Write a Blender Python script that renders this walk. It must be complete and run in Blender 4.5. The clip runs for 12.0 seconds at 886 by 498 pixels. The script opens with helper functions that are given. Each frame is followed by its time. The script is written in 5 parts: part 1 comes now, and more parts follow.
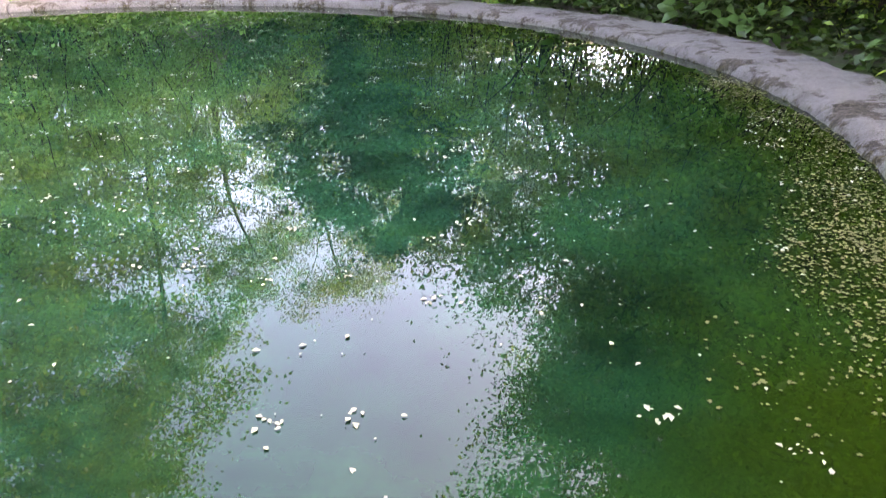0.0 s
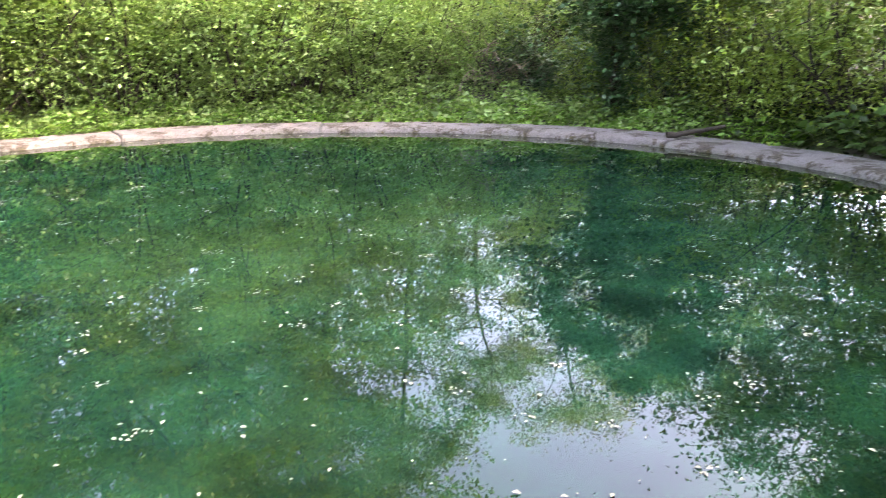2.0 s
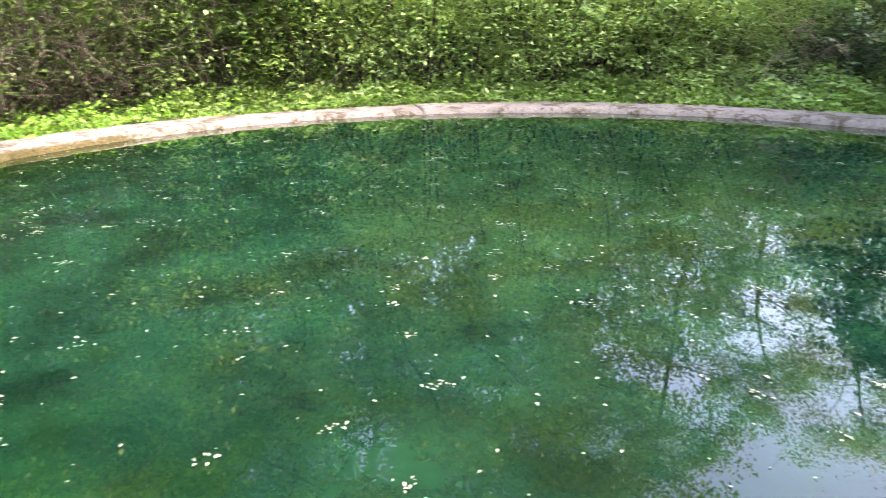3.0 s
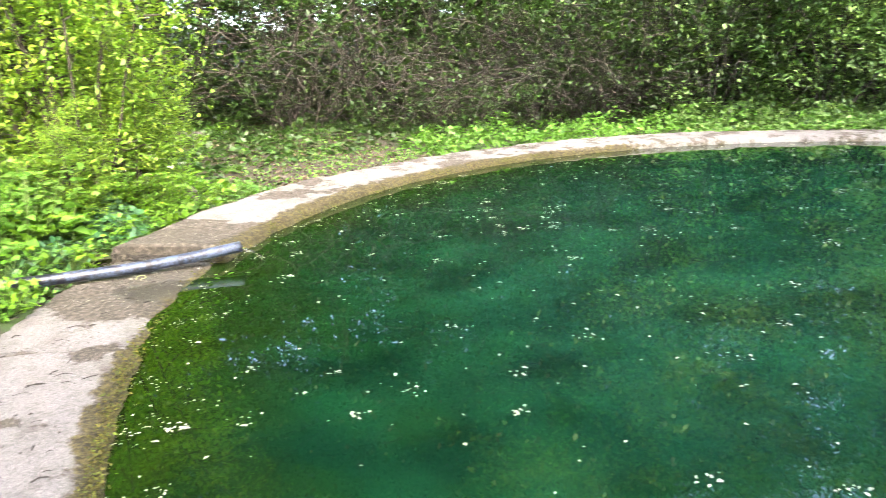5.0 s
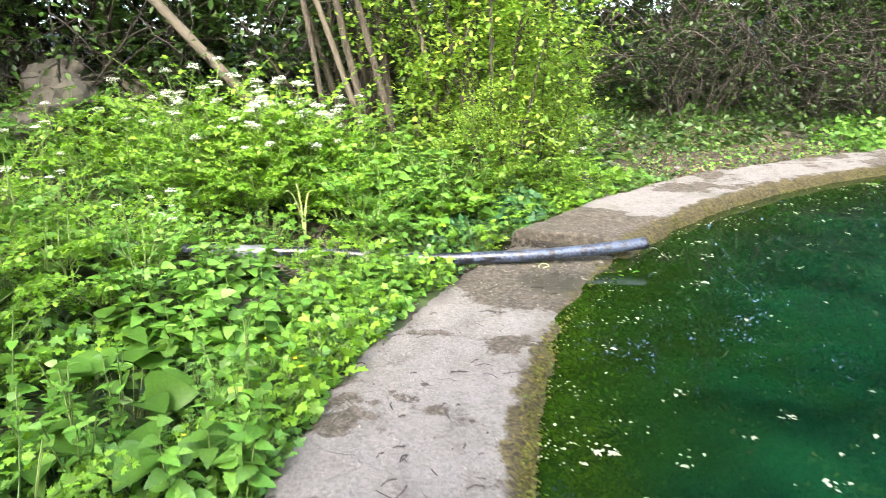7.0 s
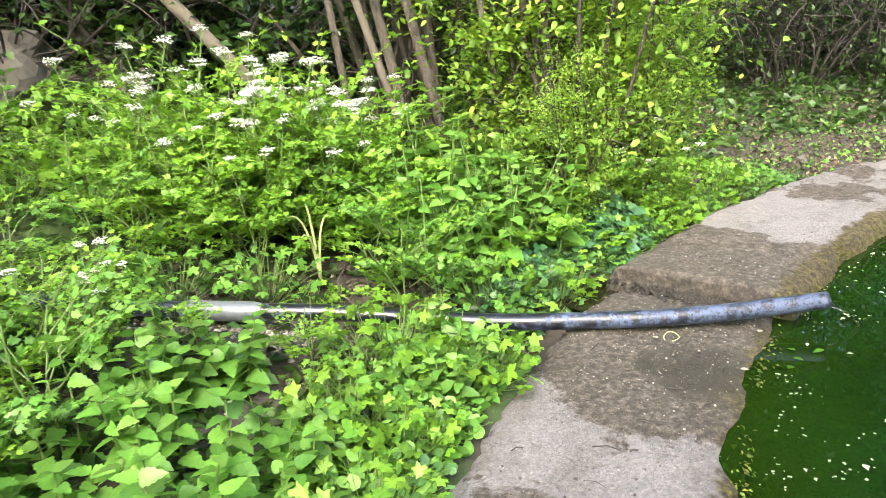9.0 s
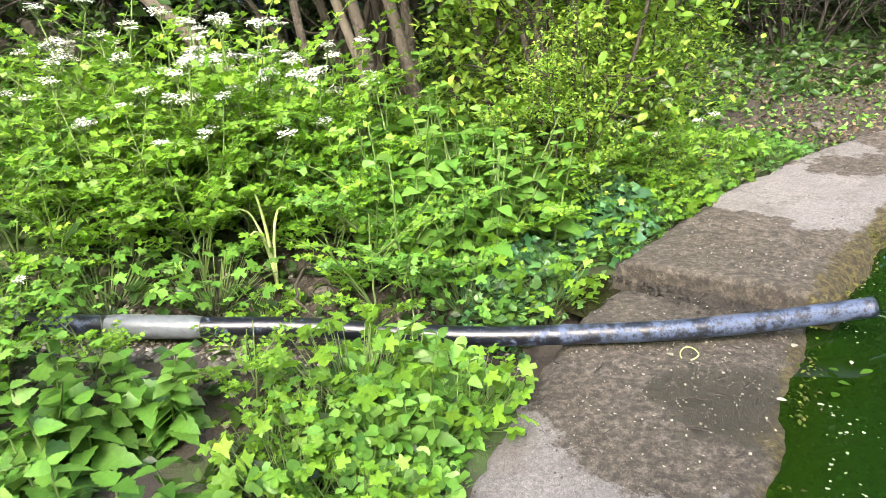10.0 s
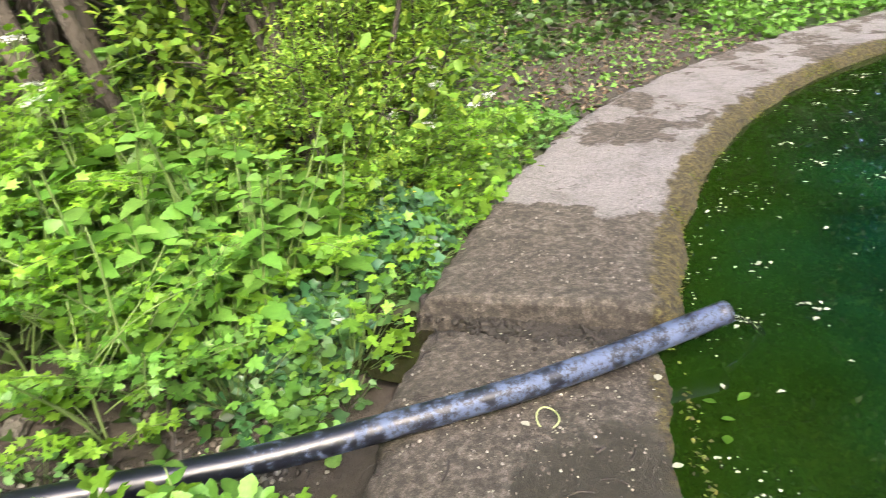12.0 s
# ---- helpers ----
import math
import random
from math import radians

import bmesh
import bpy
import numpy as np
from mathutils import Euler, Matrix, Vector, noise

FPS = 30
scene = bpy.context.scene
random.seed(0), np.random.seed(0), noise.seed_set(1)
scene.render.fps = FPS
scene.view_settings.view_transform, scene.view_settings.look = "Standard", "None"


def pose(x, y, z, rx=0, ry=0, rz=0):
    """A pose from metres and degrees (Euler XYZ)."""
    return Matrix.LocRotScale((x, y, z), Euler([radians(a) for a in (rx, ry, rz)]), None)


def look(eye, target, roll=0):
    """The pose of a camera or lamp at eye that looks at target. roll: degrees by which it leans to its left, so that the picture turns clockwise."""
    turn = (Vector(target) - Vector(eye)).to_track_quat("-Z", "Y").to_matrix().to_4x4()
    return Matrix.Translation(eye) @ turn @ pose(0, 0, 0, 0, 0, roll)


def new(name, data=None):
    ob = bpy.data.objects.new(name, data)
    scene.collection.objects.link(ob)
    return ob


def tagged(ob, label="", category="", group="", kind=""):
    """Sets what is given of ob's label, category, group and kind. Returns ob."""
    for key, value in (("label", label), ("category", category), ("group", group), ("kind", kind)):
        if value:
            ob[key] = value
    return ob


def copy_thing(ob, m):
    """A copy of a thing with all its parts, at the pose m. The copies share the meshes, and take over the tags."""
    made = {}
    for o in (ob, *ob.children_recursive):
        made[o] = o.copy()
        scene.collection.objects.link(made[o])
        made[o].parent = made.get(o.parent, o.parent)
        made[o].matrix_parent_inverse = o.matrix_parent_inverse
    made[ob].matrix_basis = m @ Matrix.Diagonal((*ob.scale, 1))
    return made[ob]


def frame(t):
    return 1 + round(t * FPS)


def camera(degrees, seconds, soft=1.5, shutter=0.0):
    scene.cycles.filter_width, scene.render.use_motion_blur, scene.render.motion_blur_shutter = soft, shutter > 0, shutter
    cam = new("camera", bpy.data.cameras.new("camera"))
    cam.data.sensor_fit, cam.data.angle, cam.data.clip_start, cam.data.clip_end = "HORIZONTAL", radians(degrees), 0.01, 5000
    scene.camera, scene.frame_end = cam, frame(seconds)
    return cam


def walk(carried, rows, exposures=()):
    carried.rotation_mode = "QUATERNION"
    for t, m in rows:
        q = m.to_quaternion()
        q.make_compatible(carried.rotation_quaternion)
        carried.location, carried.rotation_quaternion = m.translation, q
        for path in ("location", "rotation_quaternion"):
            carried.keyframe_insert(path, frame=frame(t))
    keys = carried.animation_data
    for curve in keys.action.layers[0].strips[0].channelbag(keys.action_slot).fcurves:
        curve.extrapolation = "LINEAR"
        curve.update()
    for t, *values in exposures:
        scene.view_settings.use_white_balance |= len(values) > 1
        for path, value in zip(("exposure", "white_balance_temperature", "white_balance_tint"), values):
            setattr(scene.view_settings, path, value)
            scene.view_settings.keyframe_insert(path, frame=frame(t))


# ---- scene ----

# ================= camera and walk =================
cam = camera(61.3, 12.0, soft=0.8, shutter=0.25)
PATH = [
    (0, -0.471, 0.899, 1.452, 64.95, 0.58, 8.38),
    (0.5, -0.465, 0.915, 1.499, 70.70, 1.11, 7.95),
    (1, -0.508, 0.946, 1.539, 75.17, 0.98, 12.89),
    (1.5, -0.580, 0.945, 1.548, 76.24, 0.58, 19.84),
    (2, -0.641, 0.917, 1.518, 74.43, 0.44, 27.83),
    (2.5, -0.696, 0.869, 1.506, 72.95, 0.75, 37.52),
    (3, -0.769, 0.783, 1.520, 73.14, 0.70, 48.72),
    (4.8, -0.892, 0.559, 1.530, 74.79, 1.45, 80.61),
    (5, -0.878, 0.539, 1.538, 74.86, 1.64, 84.34),
    (5.5, -0.878, 0.469, 1.537, 74.63, 2.08, 96.12),
    (6, -0.911, 0.389, 1.518, 74.28, 1.92, 105.48),
    (6.5, -1.103, 0.195, 1.507, 74.24, 2.31, 108.48),
    (7, -1.348, 0.006, 1.495, 74.86, 2.72, 110.85),
    (7.2, -1.526, -0.065, 1.466, 75.40, 2.65, 113.24),
    (8.8, -2.850, -0.792, 1.508, 73.51, 3.35, 114.24),
    (9, -2.998, -0.820, 1.502, 72.22, 3.73, 113.58),
    (9.5, -3.358, -0.884, 1.512, 70.14, 3.75, 113.36),
    (10, -3.613, -1.016, 1.480, 68.97, 4.12, 112.58),
    (10.5, -3.854, -1.174, 1.493, 68.11, 4.91, 109.77),
    (11, -4.098, -1.286, 1.438, 66.38, 6.01, 106.06),
    (11.5, -4.366, -1.356, 1.430, 65.69, 6.15, 100.84),
    (12, -4.495, -1.390, 1.430, 65.14, 5.08, 90.83),
]
EXPOSURE = [(0.0, 5.4, 8600, 27), (3.0, 5.1, 8000, 20), (5.0, 4.8, 7000, 8), (7.0, 4.4, 6700, 5), (9.0, 4.2, 6700, 6), (12.0, 3.95, 6800, 10)]
walk(cam, [(t, pose(x, y, z, a, b, c)) for t, x, y, z, a, b, c in PATH], EXPOSURE)

# ================= world and sun =================
SUN_ELEV, SUN_AZ = 40.0, 18.0      # degrees; azimuth counted from +x towards +y
world = bpy.data.worlds.new("sky")
scene.world = world
world.use_nodes = True
wn = world.node_tree
sky = wn.nodes.new("ShaderNodeTexSky")
sky.sky_type = "NISHITA"
sky.sun_disc = False
sky.sun_elevation = radians(SUN_ELEV)
sky.sun_rotation = radians(90 - SUN_AZ)
sky.air_density, sky.dust_density, sky.ozone_density = 0.5, 2.5, 0.1
wn.links.new(sky.outputs[0], wn.nodes["Background"].inputs[0])
wn.nodes["Background"].inputs[1].default_value = 0.15
sun_data = bpy.data.lights.new("sun", "SUN")
sun_data.energy, sun_data.angle, sun_data.color = 0.35, radians(14), (1.0, 0.92, 0.80)
sun = new("sun", sun_data)
_se, _sa = radians(SUN_ELEV), radians(SUN_AZ)
sun.matrix_world = look((30 * math.cos(_sa), 30 * math.sin(_sa), 30 * math.tan(_se)), (0, 0, 0))

# ================= materials =================
def mat(name):
    m = bpy.data.materials.new(name)
    m.use_nodes = True
    nt = m.node_tree
    return m, nt, nt.nodes["Principled BSDF"], nt.nodes["Material Output"]

def node(nt, kind, **inputs):
    n = nt.nodes.new(kind)
    for k, v in inputs.items():
        key = int(k[1:]) if k[0] == "i" and k[1:].isdigit() else k
        if hasattr(v, "is_linked"):
            nt.links.new(v, n.inputs[key])
        else:
            n.inputs[key].default_value = v
    return n

def ramp(nt, fac, stops, interp="LINEAR"):
    n = nt.nodes.new("ShaderNodeValToRGB")
    n.color_ramp.interpolation = interp
    while len(n.color_ramp.elements) < len(stops):
        n.color_ramp.elements.new(0.5)
    for el, (p, c) in zip(n.color_ramp.elements, stops):
        el.position = p
        el.color = (*c, 1) if len(c) == 3 else c
    nt.links.new(fac, n.inputs[0])
    return n.outputs[0]

def mixc(nt, fac, a, b, mode="MIX"):
    n = nt.nodes.new("ShaderNodeMix")
    n.data_type, n.blend_type = "RGBA", mode
    for idx, v in ((0, fac), (6, a), (7, b)):
        if hasattr(v, "is_linked"):
            nt.links.new(v, n.inputs[idx])
        else:
            n.inputs[idx].default_value = v if idx == 0 else (*v, 1)
    return n.outputs[2]

def math_(nt, op, a, b=0.0, clamp=False):
    n = nt.nodes.new("ShaderNodeMath")
    n.operation, n.use_clamp = op, clamp
    for idx, v in ((0, a), (1, b)):
        if hasattr(v, "is_linked"):
            nt.links.new(v, n.inputs[idx])
        else:
            n.inputs[idx].default_value = v
    return n.outputs[0]

def noise_(nt, scale, detail=6.0, rough=0.6, vec=None):
    n = node(nt, "ShaderNodeTexNoise", Scale=scale, Detail=detail, Roughness=rough)
    if vec is None:
        vec = nt.nodes.new("ShaderNodeNewGeometry").outputs["Position"]
    nt.links.new(vec, n.inputs["Vector"])
    return n.outputs["Fac"]

def bump_(nt, bsdf, height, strength=0.4, distance=0.02):
    b = node(nt, "ShaderNodeBump", Strength=strength, Distance=distance, Height=height)
    nt.links.new(b.outputs[0], bsdf.inputs["Normal"])

def leaf_material(name, cols, translucent=0.27, rough=0.45):
    """Foliage: every leaf takes its own tone, some light passes through the blade."""
    m, nt, b, out = mat(name)
    geo = nt.nodes.new("ShaderNodeNewGeometry")
    n = len(cols)
    c = ramp(nt, geo.outputs["Random Per Island"], [((i + 0.5) / n, col) for i, col in enumerate(cols)])
    big = noise_(nt, 0.9, 3.0)
    val = math_(nt, "ADD", math_(nt, "MULTIPLY", big, 1.1), 0.42)
    second = math_(nt, "FRACT", math_(nt, "MULTIPLY", geo.outputs["Random Per Island"], 17.31))
    val = math_(nt, "MULTIPLY", val, math_(nt, "ADD", math_(nt, "MULTIPLY", second, 0.7), 0.56))
    val = math_(nt, "MULTIPLY", val, math_(nt, "ADD", math_(nt, "MULTIPLY", noise_(nt, 70, 4.0, 0.7), 0.9), 0.55))
    hsv = node(nt, "ShaderNodeHueSaturation", Value=val, Color=c)
    col = hsv.outputs[0]
    nt.links.new(col, b.inputs["Base Color"])
    b.inputs["Roughness"].default_value = rough
    b.inputs["Specular IOR Level"].default_value = 0.35
    tr = nt.nodes.new("ShaderNodeBsdfTranslucent")
    warm = mixc(nt, 1.0, col, (1.25, 1.25, 0.55), "MULTIPLY")
    nt.links.new(warm, tr.inputs[0])
    mx = nt.nodes.new("ShaderNodeMixShader")
    mx.inputs[0].default_value = translucent
    nt.links.new(b.outputs[0], mx.inputs[1])
    nt.links.new(tr.outputs[0], mx.inputs[2])
    nt.links.new(mx.outputs[0], out.inputs[0])
    return m

def plain_material(name, a, b_, scale, rough=0.8, bump=0.4, dist=0.01, metallic=0.0):
    m, nt, b, out = mat(name)
    fac = noise_(nt, scale)
    fine = noise_(nt, scale * 6)
    c = mixc(nt, fac, a, b_)
    c = mixc(nt, math_(nt, "MULTIPLY", fine, 0.5), c, tuple(v * 0.5 for v in a))
    nt.links.new(c, b.inputs["Base Color"])
    b.inputs["Roughness"].default_value = rough
    b.inputs["Metallic"].default_value = metallic
    bump_(nt, b, math_(nt, "ADD", fac, math_(nt, "MULTIPLY", fine, 0.5)), bump, dist)
    return m

LIGHT_GREEN = leaf_material("leaf_light_green", [(0.117, 0.221, 0.066), (0.186, 0.310, 0.095), (0.138, 0.255, 0.083), (0.248, 0.359, 0.121)], 0.3)
# leaf green taken nearly to black: the wood's shade is in the colour
SHADED_GREEN = leaf_material("leaf_shaded_green", [(0.018, 0.049, 0.009), (0.032, 0.076, 0.012), (0.023, 0.059, 0.009), (0.044, 0.087, 0.014)], 0.2)
YELLOW_GREEN = leaf_material("leaf_yellow_green", [(0.196, 0.323, 0.076), (0.284, 0.413, 0.101), (0.150, 0.270, 0.067), (0.330, 0.434, 0.116)], 0.4)
BANK_GREEN = leaf_material("leaf_bank_green", [(0.152, 0.273, 0.087), (0.216, 0.358, 0.121), (0.178, 0.303, 0.099), (0.267, 0.399, 0.152)], 0.35)
BUSH_GREEN = leaf_material("leaf_bush_green", [(0.12, 0.235, 0.028), (0.19, 0.32, 0.042), (0.14, 0.27, 0.034), (0.26, 0.37, 0.05)], 0.4)
DARK_IVY = leaf_material("leaf_dark_ivy", [(0.027, 0.091, 0.031), (0.048, 0.133, 0.044), (0.077, 0.173, 0.069), (0.037, 0.101, 0.040)], 0.12, 0.3)
BLUE_GREEN = leaf_material("leaf_blue_green", [(0.085, 0.20, 0.055), (0.12, 0.25, 0.072), (0.10, 0.22, 0.052)], 0.25, 0.4)
HERB_BRIGHT = leaf_material("leaf_herb_bright", [(0.145, 0.30, 0.028), (0.20, 0.375, 0.036), (0.115, 0.265, 0.026), (0.205, 0.385, 0.042)], 0.4)
HERB_DEEP = leaf_material("leaf_herb_deep", [(0.085, 0.215, 0.032), (0.125, 0.275, 0.042), (0.10, 0.24, 0.034), (0.16, 0.31, 0.06)], 0.3)
STALK = plain_material("stalk_green", (0.09, 0.15, 0.035), (0.13, 0.19, 0.05), 30, 0.6, 0.1)
PALE_STALK = plain_material("stalk_pale", (0.35, 0.42, 0.15), (0.48, 0.52, 0.24), 30, 0.6, 0.1)
BARK = plain_material("bark_grey_brown", (0.032, 0.026, 0.019), (0.076, 0.062, 0.046), 9, 0.9, 0.9, 0.03)
BARK_PALE = plain_material("bark_pale", (0.07, 0.060, 0.045), (0.15, 0.128, 0.10), 9, 0.9, 0.7, 0.02)
# twigs darkened with the thicket leaves to carry shade the trees don't cast
TWIG = plain_material("dead_twig", (0.020, 0.016, 0.013), (0.048, 0.039, 0.031), 14, 0.9, 0.5)
ROCK = plain_material("limestone", (0.06, 0.054, 0.044), (0.14, 0.128, 0.106), 5, 0.9, 0.8, 0.03)
WHITE_PETAL = plain_material("white_petal", (0.62, 0.64, 0.60), (0.76, 0.77, 0.73), 40, 0.6, 0.1)
YELLOW_PETAL = plain_material("yellow_petal", (0.75, 0.50, 0.01), (0.85, 0.62, 0.02), 40, 0.4, 0.1)
DEBRIS = plain_material("floating_petals", (0.26, 0.255, 0.17), (0.42, 0.41, 0.32), 25, 0.7, 0.2)
SCUM = plain_material("algae_mat", (0.055, 0.062, 0.014), (0.17, 0.16, 0.05), 12, 0.8, 0.6)

CX, CY = -5.415, 6.158            # centre of the round pond
R_IN, R_OUT, WATER_Z = 7.0, 7.97, -0.10

def polar_xy(theta, r):
    return CX + r * math.cos(radians(theta)), CY + r * math.sin(radians(theta))

def radius_node(nt):
    """Distance from the pond's centre."""
    geo = nt.nodes.new("ShaderNodeNewGeometry")
    sub = nt.nodes.new("ShaderNodeVectorMath")
    sub.operation = "SUBTRACT"
    nt.links.new(geo.outputs["Position"], sub.inputs[0])
    sub.inputs[1].default_value = (CX, CY, 0)
    flat = nt.nodes.new("ShaderNodeVectorMath")
    flat.operation = "MULTIPLY"
    nt.links.new(sub.outputs[0], flat.inputs[0])
    flat.inputs[1].default_value = (1, 1, 0)
    ln = nt.nodes.new("ShaderNodeVectorMath")
    ln.operation = "LENGTH"
    nt.links.new(flat.outputs[0], ln.inputs[0])
    return ln.outputs["Value"]

def spot_node(nt, x, y, r0, r1):
    """1 within r0 of a point on the ground, falling to 0 at r1."""
    geo = nt.nodes.new("ShaderNodeNewGeometry")
    d = nt.nodes.new("ShaderNodeVectorMath")
    d.operation = "DISTANCE"
    nt.links.new(geo.outputs["Position"], d.inputs[0])
    d.inputs[1].default_value = (x, y, 0)
    mr = node(nt, "ShaderNodeMapRange", i1=r0, i2=r1, i3=1.0, i4=0.0)
    nt.links.new(d.outputs["Value"], mr.inputs[0])
    return mr.outputs[0]

def concrete_material():
    m, nt, b, out = mat("weathered_concrete")
    big, mid, fine, grit = noise_(nt, 1.9, 8.0, 0.62), noise_(nt, 7, 8.0, 0.7), noise_(nt, 60, 6.0, 0.8), noise_(nt, 240, 3.0, 0.8)
    pale = mixc(nt, mid, (0.135, 0.127, 0.123), (0.215, 0.203, 0.197))
    gritty = ramp(nt, noise_(nt, 26, 7.0, 0.75), [(0.38, (0.018, 0.015, 0.011)), (0.5, (0.060, 0.051, 0.039)), (0.62, (0.155, 0.138, 0.112))])
    soil = mixc(nt, 0.7, mixc(nt, mid, (0.036, 0.031, 0.024), (0.105, 0.089, 0.070)), gritty)
    # soil film: lies thick round the leaking pipe, in patches elsewhere
    wet = spot_node(nt, -6.5, -1.25, 0.35, 1.15)
    wet2 = spot_node(nt, -7.3, -1.0, 0.25, 0.75)
    film = math_(nt, "ADD", big, math_(nt, "MULTIPLY", math_(nt, "MAXIMUM", math_(nt, "MAXIMUM", wet, wet2), spot_node(nt, -5.95, -1.25, 0.2, 0.75)), 0.32))
    film = math_(nt, "ADD", film, math_(nt, "MULTIPLY", math_(nt, "SUBTRACT", mid, 0.5), 0.45))
    for x, y, r1 in ((-5.43, -1.36, 0.5), (-5.97, -1.68, 0.32), (-5.15, -1.35, 0.6), (-4.45, -1.3, 0.7), (-3.6, -1.3, 0.7), (-8.5, -0.75, 0.75), (-10.0, 0.2, 0.9)):
        film = math_(nt, "SUBTRACT", film, math_(nt, "MULTIPLY", spot_node(nt, x, y, 0.15, r1), 0.085))
    for x, y, r1 in ((-4.85, -1.1, 0.34), (-9.0, -0.45, 0.33), (-9.75, -0.1, 0.36), (-11.15, 1.55, 0.55), (-4.0, -1.5, 0.3), (-7.75, -1.2, 0.5)):
        film = math_(nt, "ADD", film, math_(nt, "MULTIPLY", spot_node(nt, x, y, 0.1, r1), 0.16))
    mask = ramp(nt, film, [(0.53, (0, 0, 0)), (0.57, (1, 1, 1))])
    col = mixc(nt, mask, pale, soil)
    # wet puddle stain
    pud = ramp(nt, math_(nt, "ADD", math_(nt, "MULTIPLY", spot_node(nt, -6.12, -1.05, 0.10, 0.42), 1.0), math_(nt, "MULTIPLY", math_(nt, "SUBTRACT", mid, 0.5), 2.2)), [(0.42, (0, 0, 0)), (0.5, (1, 1, 1))])
    col = mixc(nt, math_(nt, "MULTIPLY", pud, 0.85), col, (0.022, 0.019, 0.010))
    # moss along the inner edge
    rr = radius_node(nt)
    edge = node(nt, "ShaderNodeMapRange", i1=7.0, i2=7.22, i3=0.95, i4=0.0)
    nt.links.new(rr, edge.inputs[0])
    side = nt.nodes.new("ShaderNodeSeparateXYZ")
    nt.links.new(nt.nodes.new("ShaderNodeNewGeometry").outputs["Position"], side.inputs[0])
    south = node(nt, "ShaderNodeMapRange", i1=2.0, i2=6.0, i3=1.0, i4=0.45)
    nt.links.new(side.outputs[1], south.inputs[0])
    moss = ramp(nt, math_(nt, "ADD", math_(nt, "MULTIPLY", edge.outputs[0], south.outputs[0]), math_(nt, "MULTIPLY", math_(nt, "SUBTRACT", mid, 0.5), 1.1)), [(0.46, (0, 0, 0)), (0.6, (1, 1, 1))])
    mosscol = ramp(nt, noise_(nt, 34, 7.0, 0.75), [(0.38, (0.010, 0.009, 0.004)), (0.47, (0.040, 0.031, 0.012)), (0.58, (0.088, 0.072, 0.022)), (0.7, (0.10, 0.11, 0.024))])
    col = mixc(nt, moss, col, mosscol)
    speck = ramp(nt, fine, [(0.36, (0.35, 0.33, 0.30)), (0.5, (0.95, 0.95, 0.95)), (0.64, (1.7, 1.68, 1.65))])
    col = mixc(nt, 0.5, col, speck, "MULTIPLY")
    gr = ramp(nt, grit, [(0.38, (0.5, 0.48, 0.45)), (0.5, (1, 1, 1)), (0.62, (1.8, 1.78, 1.72))])
    col = mixc(nt, 0.45, col, gr, "MULTIPLY")
    blot = ramp(nt, noise_(nt, 3.6, 8.0, 0.75), [(0.36, (0.55, 0.52, 0.48)), (0.52, (1, 1, 1))])
    col = mixc(nt, 0.7, col, blot, "MULTIPLY")
    # fine cracks
    vor = nt.nodes.new("ShaderNodeTexVoronoi")
    vor.feature = "DISTANCE_TO_EDGE"
    vor.inputs["Scale"].default_value = 0.9
    geo = nt.nodes.new("ShaderNodeNewGeometry")
    warp = nt.nodes.new("ShaderNodeVectorMath")
    warp.operation = "ADD"
    wn_ = node(nt, "ShaderNodeTexNoise", Scale=3.0, Detail=5.0)
    nt.links.new(geo.outputs["Position"], wn_.inputs["Vector"])
    nt.links.new(geo.outputs["Position"], warp.inputs[0])
    nt.links.new(wn_.outputs["Color"], warp.inputs[1])
    nt.links.new(warp.outputs[0], vor.inputs["Vector"])
    crack = ramp(nt, vor.outputs["Distance"], [(0.0, (0.25, 0.23, 0.2)), (0.012, (1, 1, 1))])
    col = mixc(nt, 0.4, col, crack, "MULTIPLY")
    nt.links.new(col, b.inputs["Base Color"])
    rough = math_(nt, "SUBTRACT", 0.92, math_(nt, "MULTIPLY", pud, 0.35))
    nt.links.new(rough, b.inputs["Roughness"])
    h = math_(nt, "ADD", math_(nt, "MULTIPLY", mid, 0.6), math_(nt, "MULTIPLY", fine, 0.8))
    h = math_(nt, "ADD", h, math_(nt, "MULTIPLY", grit, 0.25))
    h = math_(nt, "ADD", h, math_(nt, "MULTIPLY", mask, 0.35))
    bump_(nt, b, h, 0.85, 0.018)
    return m

